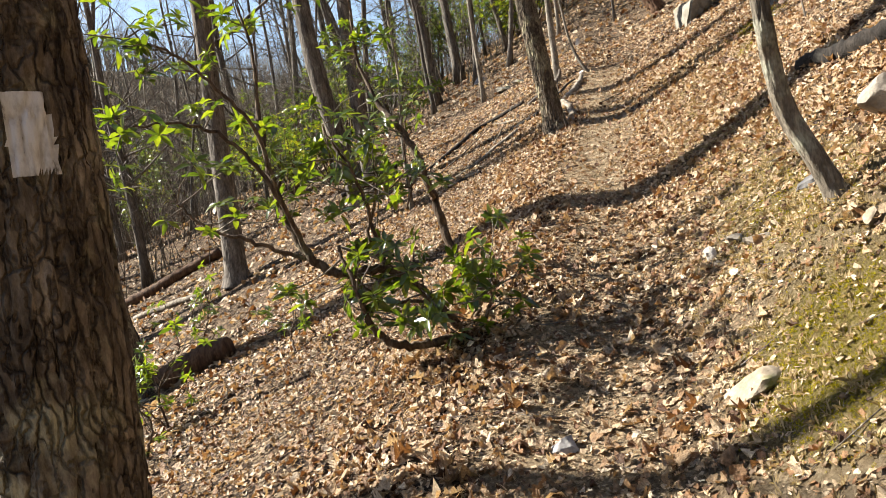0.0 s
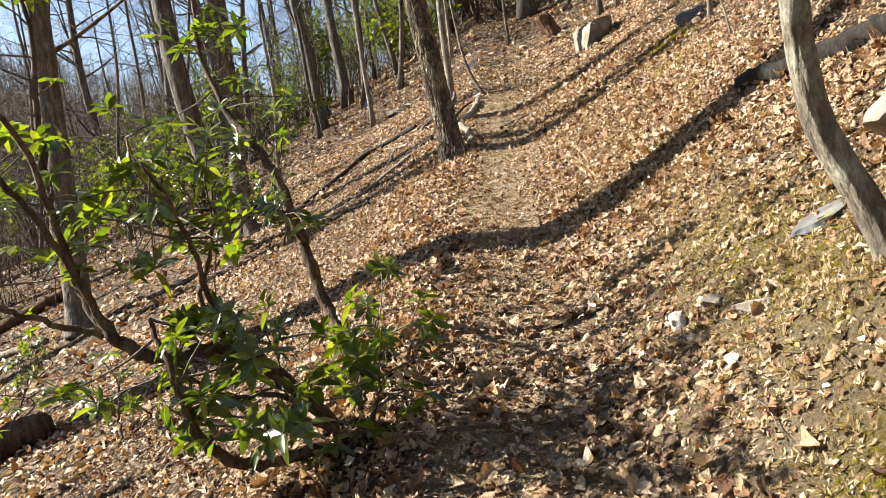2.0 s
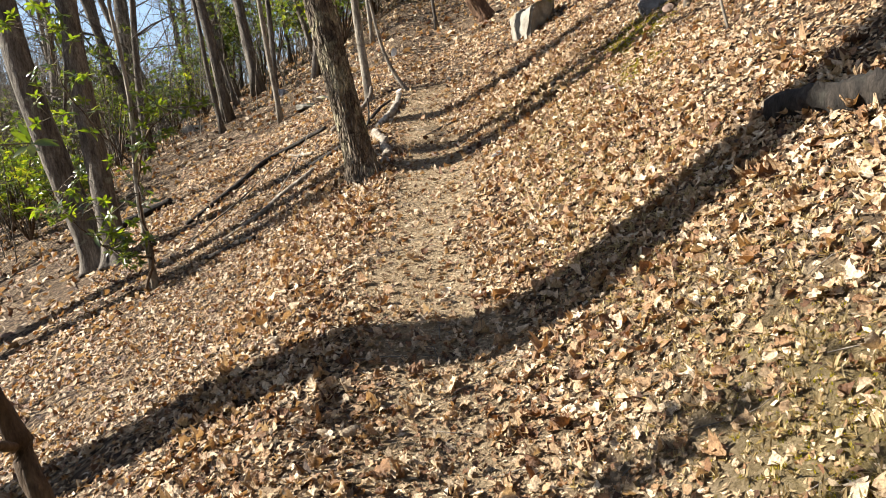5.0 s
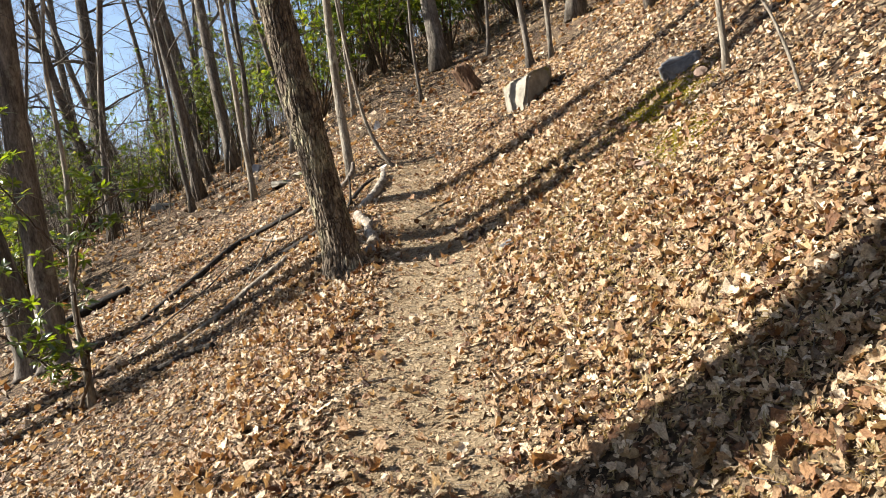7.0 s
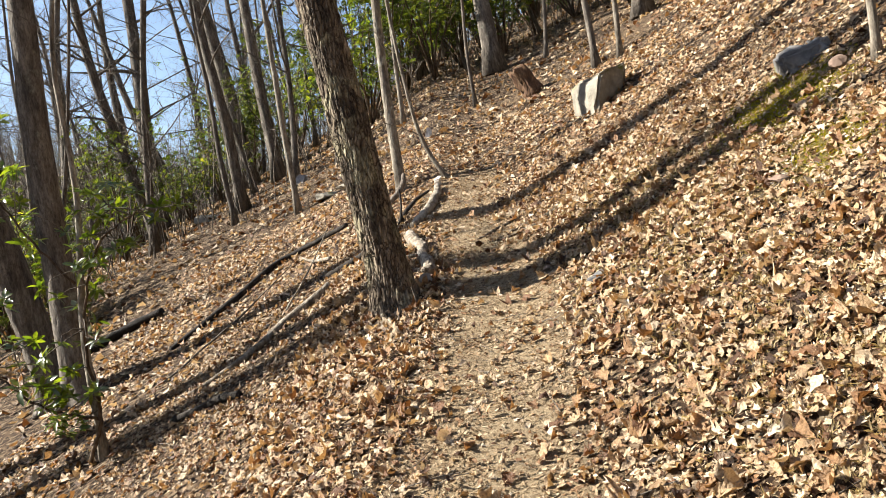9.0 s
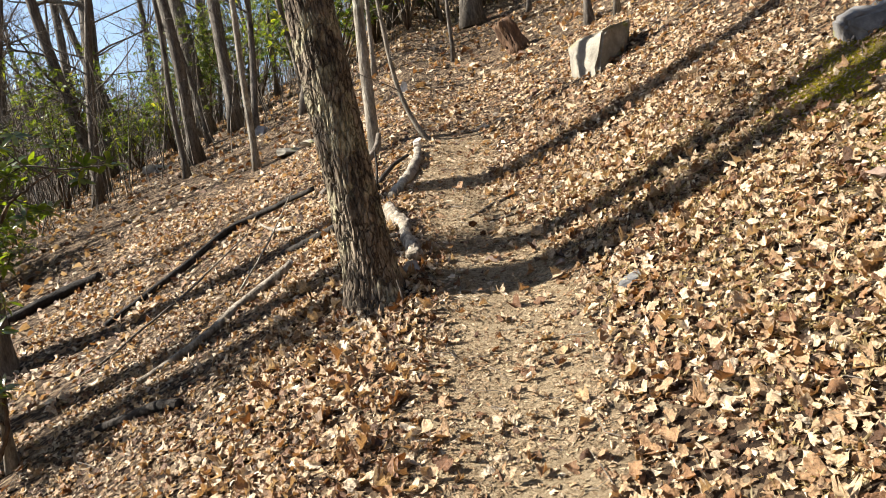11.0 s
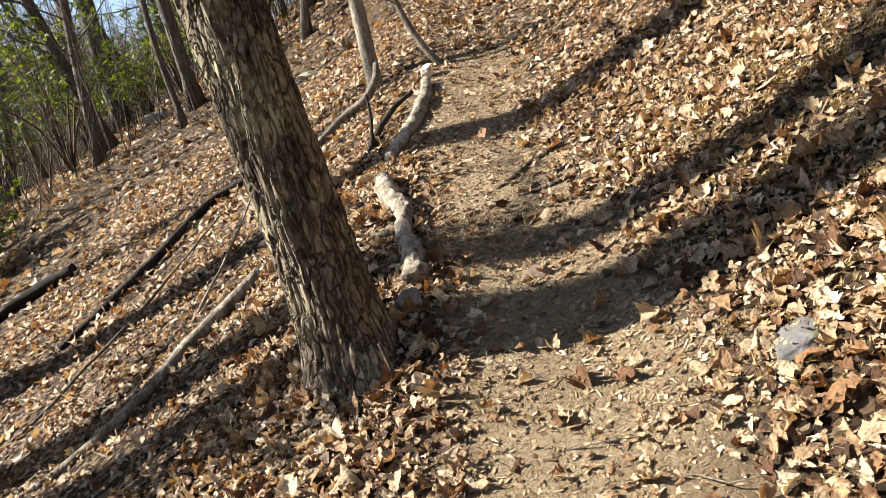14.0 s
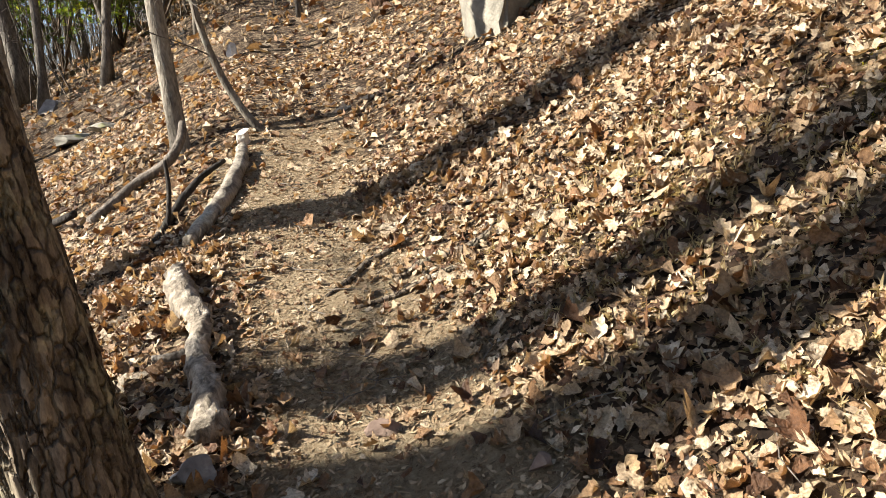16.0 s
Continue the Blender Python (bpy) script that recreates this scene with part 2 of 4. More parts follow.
def land(x, y):
    """Height of the smooth hillside: a bench for the trail, a bank uphill, a slope down to the valley and the ridge beyond."""
    x, y = np.asarray(x, float), np.asarray(y, float)
    f = np.clip(y, -8, 45)
    u = x - (-0.482 - 0.00331 * f + 0.00013 * f * f)
    zc = -0.0739 + 0.08617 * f + 0.010729 * f**2 - 0.00015035 * f**3
    r, lft = soft(u - 0.35, 0.18) - 0.0222, soft(-u - 0.35, 0.18)
    up = np.clip(0.848 - 0.0249 * f, 0.3, 1.0)
    down = 0.4315 + 0.01065 * f
    rq, lq = np.clip(r, -1, 3.5), np.clip(lft, 0, 8)
    toe = 0.35 + 0.12 * np.clip((9 - f) / 2.5, 0, 1)
    bank = up * soft(u - toe, 0.15) + 0.0394 * (rq**2 + 0.6 * rq * np.clip(r - 3.5, 0, 40))
    sag = 0.02577 * np.clip((f - 4) / 15, 0.1, 1)
    fall = -down * soft(-u - 0.35, 0.15) + sag * (lq**2 + 2 * lq * np.clip(lft - 8, 0, 22))
    fall = np.where(lft > 30, fall + down * (lft - 30) * 0.92, fall)
    ridge = 0.46 * soft(np.clip(lft, 0, 122) - 36, 8)
    knoll = 0.17 * np.exp(-((x - 0.95) ** 2 + (y - 3.75) ** 2) / 0.3)
    head = 0.13 * soft(np.clip(y, 0, 170) - 52, 8)
    return zc - 0.1561 * np.clip(u, -6, 6) + bank + fall + ridge + knoll + head


def relief(x, y):
    x, y = np.asarray(x, float), np.asarray(y, float)
    w = np.sin(2.1 * x + 1.3 * np.sin(1.7 * y)) * np.sin(1.9 * y + 0.8) * 0.5 + np.sin(5.3 * x + 2 * np.sin(3.1 * y)) * np.sin(4.7 * y + 1.1 * x) * 0.3
    w += np.sin(11.7 * x + 1.9 * np.sin(7.9 * y)) * np.sin(10.3 * y + 2.1 * x) * 0.2
    on_bank = np.exp(-(((x - 0.85) / 0.55) ** 2)) * np.clip((8 - y) / 2, 0.25, 1)
    w += on_bank * (0.55 * np.sin(23 * x + 3 * np.sin(17 * y)) * np.sin(21 * y + 2 * np.sin(13 * x)) + 0.5 * np.sin(37 * x + 9 * y) * np.sin(31 * y - 8 * x))
    on_trail = np.exp(-(((x + 0.35) / 0.45) ** 2))
    return 0.028 * w * (1 - 0.75 * on_trail)


def height(x, y):
    return land(x, y) + relief(x, y)


def z_at(x, y):
    return float(height(x, y))


def trail_share(x, y):
    """1 where boots keep the trail bare; part of the eroded bank too."""
    side = np.clip((0.5 - np.abs(x + 0.36 - 0.1 * np.sin(y * 1.3))) / 0.25, 0, 1)
    bank = 0.68 * np.exp(-(((x - 0.6) / 0.58) ** 2)) * np.clip((7.5 - y) / 2, 0, 1)
    return np.maximum(bank, side * np.clip((y - 4.0) / 4.0, 0.7, 1) * np.clip((15.1 - y) / 0.8, 0, 1))


def moss_share(x, y):
    def patch(cx, cy, rx, ry):
        return np.clip(1.5 - 1.5 * np.hypot((x - cx) / rx, (y - cy) / ry), 0, 1)
    m = np.maximum(1.3 * patch(0.62, 2.85, 0.46, 0.7), 0.55 * patch(0.8, 4.6, 0.5, 1.6))
    m = np.maximum(m, np.maximum(patch(1.75, 10.7, 0.55, 0.8), 0.8 * patch(1.5, 9.6, 0.4, 0.5)))
    return np.clip(m, 0, 1)


# ---- building helpers ----


def np_mesh(name, verts, faces, material, smooth=True):
    verts, faces = np.asarray(verts, np.float32), np.asarray(faces, np.int32)
    me = bpy.data.meshes.new(name)
    me.vertices.add(len(verts))
    me.vertices.foreach_set("co", verts.ravel())
    k = faces.shape[1]
    me.loops.add(faces.size)
    me.loops.foreach_set("vertex_index", faces.ravel())
    me.polygons.add(len(faces))
    me.polygons.foreach_set("loop_start", np.arange(len(faces), dtype=np.int32) * k)
    me.update(calc_edges=True)
    me.validate()
    me.shade_smooth() if smooth else me.shade_flat()
    me.materials.append(material)
    return me


def part(name, me, parent, label=""):
    ob = new(name, me)
    ob.parent = parent
    return tagged(ob, label)


def thing(name, at, label, category, group="", kind=""):
    ob = new(name)
    ob.location = at
    return tagged(ob, label, category, group, kind)


def spline(points, n):
    """n points on a smooth curve through the given ones (x, y, z, radius)."""
    p = np.asarray(points, float)
    p = np.vstack([2 * p[0] - p[1], p, 2 * p[-1] - p[-2]])
    t = np.linspace(0, len(p) - 3 - 1e-6, n)
    i, s = t.astype(int), (t % 1)[:, None]
    a, b, c, d = p[i], p[i + 1], p[i + 2], p[i + 3]
    return 0.5 * (2 * b + (c - a) * s + (2 * a - 5 * b + 4 * c - d) * s**2 + (3 * b - a - 3 * c + d) * s**3)


def tube(points, segs, rough=0.0, seed=0, swell=None, capped=True):
    """Verts and quads of a closed tapering limb through points (x, y, z, radius)."""
    p = np.asarray(points, float)
    n = len(p)
    way = np.gradient(p[:, :3], axis=0)
    way /= np.linalg.norm(way, axis=1)[:, None] + 1e-9
    ref = np.array([0.31, 0.95, 0.05]) if abs(way[0, 2]) > 0.6 else np.array([0.05, 0.1, 1.0])
    a = np.cross(way, ref)
    a /= np.linalg.norm(a, axis=1)[:, None] + 1e-9
    b = np.cross(way, a)
    th = np.linspace(0, 2 * np.pi, segs, endpoint=False)
    rad = np.repeat(p[:, 3:4], segs, 1)
    if rough:
        g = np.random.default_rng(seed)
        rad = rad * (1 + rough * g.normal(size=(n, segs)))
    if swell is not None:
        rad = rad + swell(th[None, :], p[:, 2:3])
    v = p[:, None, :3] + rad[..., None] * (np.cos(th)[None, :, None] * a[:, None] + np.sin(th)[None, :, None] * b[:, None])
    v = v.reshape(-1, 3)
    i, j = np.meshgrid(np.arange(n - 1), np.arange(segs), indexing="ij")
    k = (j + 1) % segs
    f = np.stack([i * segs + j, i * segs + k, (i + 1) * segs + k, (i + 1) * segs + j], -1).reshape(-1, 4)
    if not capped:
        return v, np.concatenate([f[:, [0, 1, 2]], f[:, [0, 2, 3]]])
    v = np.concatenate([v, p[:1, :3], p[-1:, :3]])
    e = np.arange(segs)
    e2 = (e + 1) % segs
    lo, hi = n * segs, n * segs + 1
    caps = np.concatenate([np.stack([e2, e, np.full(segs, lo), np.full(segs, lo)], -1),
                           np.stack([(n - 1) * segs + e, (n - 1) * segs + e2, np.full(segs, hi), np.full(segs, hi)], -1)])
    tri = np.concatenate([f[:, [0, 1, 2]], f[:, [0, 2, 3]], caps[:, :3]])
    return v, tri


def joined(pieces):
    vs, fs, at = [], [], 0
    for v, f in pieces:
        vs.append(v)
        fs.append(f + at)
        at += len(v)
    return np.concatenate(vs), np.concatenate(fs)


def furrows(depth, size, seed, lean_fix=0.35):
    """Plated, furrowed bark as a change of radius round and up a trunk."""
    def swell(th, z):
        shape = np.broadcast_shapes(th.shape, z.shape)
        t, h = np.broadcast_to(th, shape), np.broadcast_to(z, shape)
        out = np.empty(shape)
        for idx in np.ndindex(*shape):
            c, s, q = math.cos(t[idx]), math.sin(t[idx]), h[idx]
            wob = noise.noise((c * 2 + seed, s * 2, q * 2.2)) * 0.5
            n1 = noise.noise(((c + wob * 0.3) * size + seed, (s + wob * 0.3) * size, q * 3.4))
            n2 = noise.noise((c * size * 2.3, s * size * 2.3 + seed, q * 11.0))
            n3 = noise.noise((c * 2.2 + seed, s * 2.2, q * 0.9 + 7))
            near = noise.voronoi(((c + wob * 0.12) * size * 0.44 + seed, (s + wob * 0.12) * size * 0.44, q * 4.6))[0]
            plate = min((near[1] - near[0]) * 8.0, 1.0)
            out[idx] = depth * (plate - 0.85) + 0.3 * depth * (min(abs(n1) * 3.2, 1.0) - 0.7) + depth * 0.55 * n2 + depth * 1.1 * n3
        return out
    return swell


def bough_set(rng, trunk, count, start, reach, segs=5, twigs=5, lift=0.5, gauge=0.36):
    """Limbs with their branches and twigs growing out of a trunk's upper part, one mesh each."""
    limbs = []
    n = len(trunk)
    for _ in range(count):
        out = []
        limbs.append(out)
        k = int(n * rng.uniform(start, 0.97))
        base, r0 = trunk[k, :3], trunk[k, 3] * rng.uniform(gauge * 0.6, gauge)
        ang = rng.uniform(0, 2 * np.pi)
        long = reach * rng.uniform(0.5, 1.0) * (1.25 - k / n)
        d = np.array([math.cos(ang), math.sin(ang), lift * rng.uniform(0.4, 1.8)])
        d /= np.linalg.norm(d)
        pts, q = [], base.copy()
        for s in np.linspace(0, 1, 6):
            pts.append([*q, max(r0 * (1 - 0.88 * s), 0.004)])
            d = d + rng.normal(0, 0.16, 3) + np.array([0, 0, 0.07])
            d /= np.linalg.norm(d)
            q = q + d * long / 5
        pts = np.array(pts)
        out.append(tube(pts, segs, capped=False))
        for _ in range(twigs):
            j = rng.integers(1, 6)
            e = d + rng.normal(0, 0.75, 3)
            e /= np.linalg.norm(e)
            q, tl, r1 = pts[j, :3].copy(), long * rng.uniform(0.2, 0.45), max(pts[j, 3] * 0.55, 0.004)
            tp = []
            for s in (0, 0.35, 0.7, 1.0):
                tp.append([*q, max(r1 * (1 - 0.85 * s), 0.0025)])
                e = e + rng.normal(0, 0.22, 3)
                e /= np.linalg.norm(e)
                q = q + e * tl * 0.34
            out.append(tube(tp, 3, capped=False))
            for _ in range(2):
                w = e + rng.normal(0, 0.8, 3)
                w /= np.linalg.norm(w)
                m = np.array(tp[rng.integers(1, 4)])
                out.append(tube([[*m[:3], 0.0035], [*(m[:3] + w * tl * 0.4), 0.002]], 3, capped=False))
    return [joined(out) for out in limbs]


def bare_tree(name, at, radius, tall, label, seed, lean=(0, 0), bark=BARK_DARK, boughs=14, start=0.35, reach=2.6, fine=None, group="", path=None, foot=0.55):
    """A leafless tree: flared trunk with bark, and its branches. fine: (depth, size, segments, ring spacing) of furrowed bark."""
    rng = np.random.default_rng(seed)
    x, y = at
    z = z_at(x, y)
    tree = thing(name, (x, y, z - 0.06), label, "tree", group)
    if path is None:
        bend = rng.normal(0, 0.1, (7, 2)).cumsum(0) * tall / 12
        path = [(lean[0] * h + bend[i, 0] - bend[0, 0], lean[1] * h + bend[i, 1] - bend[0, 1], h, radius * (1 - 0.8 * i / 6)) for i, h in enumerate(np.linspace(0, tall, 7))]
    if fine:
        depth, size, segs, step = fine
        rings = spline(path, 400)
        levels = np.concatenate([np.arange(0, 4.2, step), np.linspace(4.2, rings[-1, 2], 26)])
        rings = np.stack([np.interp(levels, rings[:, 2], rings[:, c]) for c in range(4)], 1)
    else:
        depth, size, segs = radius * 0.08, 5, 10
        rings = spline(path, 22)
    flare = 1 + foot * np.exp(-rings[:, 2] / max(radius * 0.9, 0.03))
    rings[:, 3] *= flare
    bark_swell = furrows(depth, size, seed)

    def swell(th, h):
        toes = 0.28 * radius * np.exp(-h / (radius * 1.1)) * (np.cos(4 * th + seed) * 0.6 + np.cos(3 * th + 2 * seed) * 0.4)
        return bark_swell(th, h) + toes
    part("trunk", np_mesh("trunk", *tube(rings, segs, swell=swell), bark), tree)
    if boughs:
        limbs = bough_set(rng, spline(path, 40), boughs, start, reach)
        wood = bark if radius > 0.05 else TWIG
        if fine:
            for limb in limbs:
                part("limb", np_mesh("limb", *limb, wood), tree)
        else:
            part("crown", np_mesh("crown", *joined(limbs), wood), tree)["kind"] = "stuff"
    return tree


def stone(name, at, size, turn, seed, material, label, sink=0.3, tilt=(0, 0), facets=9):
    """A broken, faceted rock bedded in the ground."""
    rng = np.random.default_rng(seed)
    bm = bmesh.new()
    bmesh.ops.create_icosphere(bm, subdivisions=4 if max(size) > 0.07 else 3, radius=1)
    cuts = [(Vector(rng.normal(size=3)).normalized(), rng.uniform(0.34, 0.72)) for _ in range(facets)]
    for v in bm.verts:
        for nrm, far in cuts:
            over = v.co.dot(nrm) - far
            if over > 0:
                v.co -= nrm * over * 0.96
        v.co *= 1 + 0.12 * noise.noise(v.co * 2.5 + Vector((seed, 0, 0))) + 0.02 * noise.noise(v.co * 11)
        v.co = Vector((v.co.x * size[0], v.co.y * size[1], v.co.z * size[2]))
    me = bpy.data.meshes.new(name)
    bm.to_mesh(me)
    bm.free()
    me.shade_smooth()
    me.set_sharp_from_angle(angle=radians(24))
    me.materials.append(material)
    ob = new(name, me)
    x, y = at
    ob.matrix_basis = pose(x, y, z_at(x, y) + size[2] * (1 - 2 * sink) * 0.6, tilt[0], tilt[1], turn)
    return tagged(ob, label, "rock")


def slab_rock(name, corners, material, label, seed):
    """An angular block: the hull of a few corners, its edges chipped."""
    base = Vector(corners[0])
    bm = bmesh.new()
    for q in corners:
        bm.verts.new(Vector(q) - base)
    bmesh.ops.convex_hull(bm, input=bm.verts)
    for v in [v for v in bm.verts if not v.link_faces]:
        bm.verts.remove(v)
    bmesh.ops.bevel(bm, geom=list(bm.edges), offset=0.025, segments=2, affect="EDGES")
    bmesh.ops.triangulate(bm, faces=bm.faces)
    bmesh.ops.subdivide_edges(bm, edges=bm.edges, cuts=3, use_grid_fill=True)
    for v in bm.verts:
        v.co += v.normal * (0.05 * noise.noise(v.co * 5 + Vector((seed, 0, 0))) + 0.022 * noise.noise(v.co * 15) + 0.008 * noise.noise(v.co * 41))
    me = bpy.data.meshes.new(name)
    bm.to_mesh(me)
    bm.free()
    me.shade_smooth()
    me.set_sharp_from_angle(angle=radians(32))
    me.materials.append(material)
    ob = new(name, me)
    ob.location = base
    return tagged(ob, label, "rock")


def limb_on_ground(name, points, label, material, category="branch", segs=9, rough=0.06, seed=1, lift=0.6, rings=26, hollow=False):
    """A fallen log or branch through (x, y, radius, extra height), lying on the ground."""
    p = spline([(x, y, e, r) for x, y, r, e in points], rings)
    p[:, 2] = height(p[:, 0], p[:, 1]) + p[:, 2] + p[:, 3] * lift
    base = p[0, :3].copy()
    p[:, :3] -= base
    ob = new(name, np_mesh(name, *tube(p, segs, rough, seed), material))
    ob.location = base
    return tagged(ob, label, category)

# ---- the ground: one sheet, finest along the trail ----


def steps(lo, hi, near_lo, near_hi, fine, grow=1.13):
    mid = list(np.arange(near_lo, near_hi, fine))
    out, s, q = [], fine, near_hi
    while q < hi:
        out.append(q)
        s *= grow
        q += s
    left, s, q = [], fine, near_lo - fine
    while q > lo:
        left.append(q)
        s *= grow
        q -= s
    return np.array(left[::-1] + mid + out + [hi])


gx, gy = steps(-420, 420, -4.5, 3.2, 0.05), steps(-300, 620, 0.5, 17.0, 0.06)
XX, YY = np.meshgrid(gx, gy)
ZZ = height(XX, YY)
nx, ny = len(gx), len(gy)
i, j = np.meshgrid(np.arange(ny - 1), np.arange(nx - 1), indexing="ij")
quads = np.stack([i * nx + j, i * nx + j + 1, (i + 1) * nx + j + 1, (i + 1) * nx + j], -1).reshape(-1, 4)
me = np_mesh("ground", np.stack([XX, YY, ZZ], -1).reshape(-1, 3), quads, GROUND)
cover = me.color_attributes.new("cover", "FLOAT_COLOR", "POINT")
tint = np.zeros((nx * ny, 4), np.float32)
tint[:, 0], tint[:, 1], tint[:, 3] = trail_share(XX, YY).ravel(), moss_share(XX, YY).ravel(), 1
cover.data.foreach_set("color", tint.ravel())
ground = tagged(new("ground", me), "brown forest floor with a bare dirt trail across a hillside", "ground", kind="structure")

# ---- fallen leaves ----


def oak_leaf(rng, lobes, simple=False, across=3):
    """One curled, lobed leaf of unit length: verts and triangles."""
    if simple:
        side = [(0.0, 0.02), (0.3, 0.25), (0.65, 0.27), (1.0, 0.0)]
    else:
        side = [(0.0, 0.012)]
        if across > 3:
            side.append((0.14, 0.014))
        for k in range(lobes):
            a, w = 0.16 + 0.76 * k / lobes, (0.2, 0.31, 0.33, 0.24)[min(k * 4 // lobes, 3)] * rng.uniform(0.8, 1.2)
            side += [(a, w * rng.uniform(0.5, 0.82)), (a + rng.uniform(0.3, 0.42) / lobes, w)] + ([(a + rng.uniform(0.56, 0.66) / lobes, w * rng.uniform(0.88, 1.0))] if across > 3 else [])
        side.append((1.0, 0.07))
    curl, roll, twist = rng.uniform(-2.2, 2.8), rng.uniform(-0.6, 3.8), rng.uniform(-1.4, 1.4)
    cols = np.linspace(-1, 1, across)
    rows = []
    for s, w in side:
        skew = rng.uniform(-0.03, 0.05)
        for c in cols:
            y = c * w * rng.uniform(0.82, 1.15)
            ruffle = rng.normal(0, 0.018 + 0.022 * abs(c))
            z = 0.5 * roll * y * y * 3.2 + 0.28 * curl * (s - 0.5) ** 2 * 2 + twist * y * (s - 0.5) + ruffle
            rows.append((s - 0.5 + skew * abs(c), y, z))
    n, f = len(side), []
    for k in range(n - 1):
        a, b = across * k, across * (k + 1)
        for c in range(across - 1):
            f += [(a + c, b + c, b + c + 1), (a + c, b + c + 1, a + c + 1)]
    return np.array(rows), np.array(f)


def scatter(name, shapes, x, y, size, rng, material, label, lift, tip, category="leaves", slope=True, upright=False):
    """Very many small shapes laid on the ground as one mesh."""
    vs, fs, at = [], [], 0
    which = rng.integers(0, len(shapes), len(x))
    for k, (v, f) in enumerate(shapes):
        m = which == k
        px, py, s = x[m], y[m], size[m]
        n = len(px)
        if not n:
            continue
        e = 0.08
        pz = height(px, py)
        sx, sy = (height(px + e, py) - pz) / e, (height(px, py + e) - pz) / e
        up = np.stack([-sx, -sy, np.ones(n)], -1) if slope else np.tile([0.0, 0, 1], (n, 1))
        up += rng.normal(0, 1, (n, 3)) * tip[m][:, None] * [1, 1, 0.3]
        up /= np.linalg.norm(up, axis=1)[:, None]
        a = rng.uniform(0, 2 * np.pi, n)
        fwd = np.stack([np.cos(a), np.sin(a), np.zeros(n)], -1)
        fwd -= up * (fwd * up).sum(1)[:, None]
        fwd /= np.linalg.norm(fwd, axis=1)[:, None]
        lat = np.cross(up, fwd)
        pos = np.stack([px, py, pz], -1) + up * (lift[m])[:, None]
        flip = np.where(rng.random(n) < (0 if upright else 0.4), -1.0, 1.0)
        w = pos[:, None] + s[:, None, None] * (v[None, :, 0:1] * fwd[:, None] + v[None, :, 1:2] * lat[:, None] + v[None, :, 2:3] * flip[:, None, None] * up[:, None])
        vs.append(w.reshape(-1, 3))
        fs.append((f[None] + (np.arange(n) * len(v))[:, None, None]).reshape(-1, 3) + at)
        at += n * len(v)
    me = np_mesh(name, np.concatenate(vs), np.concatenate(fs), material)
    return tagged(new(name, me), label, category, kind="stuff")


rng = np.random.default_rng(11)
near_shapes = [oak_leaf(rng, 3, across=5) for _ in range(30)] + [oak_leaf(rng, 2, across=5) for _ in range(20)]
leaf_shapes = [oak_leaf(rng, 3) for _ in range(18)] + [oak_leaf(rng, 2) for _ in range(22)]
plain_shapes = [oak_leaf(rng, 2) for _ in range(6)] + [oak_leaf(rng, 2, True) for _ in range(10)]
rough_shapes = [oak_leaf(rng, 2, True) for _ in range(12)]


def sown(rng, n, x0, x1, y0, y1, keep):
    x, y = rng.uniform(x0, x1, n), rng.uniform(y0, y1, n)
    ok = rng.random(n) < keep(x, y)
    return x[ok], y[ok]


def litter_share(x, y):
    drift = 0.75 + 0.25 * np.sin(3.1 * x + 2 * np.sin(1.3 * y)) * np.sin(2.3 * y + x)
    bank = 1 - 0.55 * np.exp(-(((x - 0.75) / 0.5) ** 2)) * np.clip((6.5 - y) / 2, 0, 1)
    return drift * bank * (1 - 0.88 * trail_share(x, y)) * (1 - 0.92 * moss_share(x, y))


def close_by(x, y):
    return (x > -3.2) & (x < 2.6) & (y > 1.0) & (y < 13.5)


x, y = sown(rng, 30000, -1.7, 1.9, 1.8, 13.2, litter_share)
n = len(x)
pile = rng.random(n)
scatter("fallen_leaves", near_shapes, x, y, 0.03 + 0.075 * rng.random(n) ** 2.4, rng, LITTER,
        "dry tan and orange oak leaves curling beside the trail", 0.006 + 0.04 * pile**2, 0.24 + 0.5 * pile**2)
x, y = sown(rng, 80000, -3.2, 2.6, 1.0, 13.5, litter_share)
n = len(x)
pile = rng.random(n)
scatter("fallen_leaves", leaf_shapes, x, y, 0.02 + 0.05 * rng.random(n) ** 1.8, rng, LITTER,
        "dry tan and orange oak leaves carpeting the slope", 0.004 + 0.032 * pile**2, 0.24 + 0.55 * pile**2)
x, y = sown(rng, 46000, -5.0, 3.6, 0.6, 17.5, lambda x, y: litter_share(x, y) * ~close_by(x, y))
n = len(x)
pile = rng.random(n)
scatter("fallen_leaves", plain_shapes, x, y, 0.045 + 0.065 * rng.random(n) ** 1.5, rng, LITTER,
        "dry oak leaves lying off the trail", 0.004 + 0.04 * pile**2, 0.22 + 0.6 * pile**2)
crumb_shapes = []
for _ in range(14):
    w = rng.uniform(0.2, 0.5, 4)
    v = np.array([(-0.5, 0, 0), (-0.1, w[0], 0.05), (0.0, 0, 0.03), (-0.15, -w[1], 0.05), (0.3, w[2], 0.0), (0.5, -w[3] * 0.4, 0.06)]) + rng.normal(0, 0.05, (6, 3)) * [1.6, 1.6, 1]
    v[:, 1] *= rng.uniform(0.35, 0.9)
    crumb_shapes.append((v, np.array([(0, 2, 1), (0, 3, 2), (1, 2, 4), (2, 5, 4), (2, 3, 5)])))
x, y = sown(rng, 90000, -1.9, 2.2, 1.0, 14.5, lambda x, y: 0.55 - 0.4 * trail_share(x, y))
n = len(x)
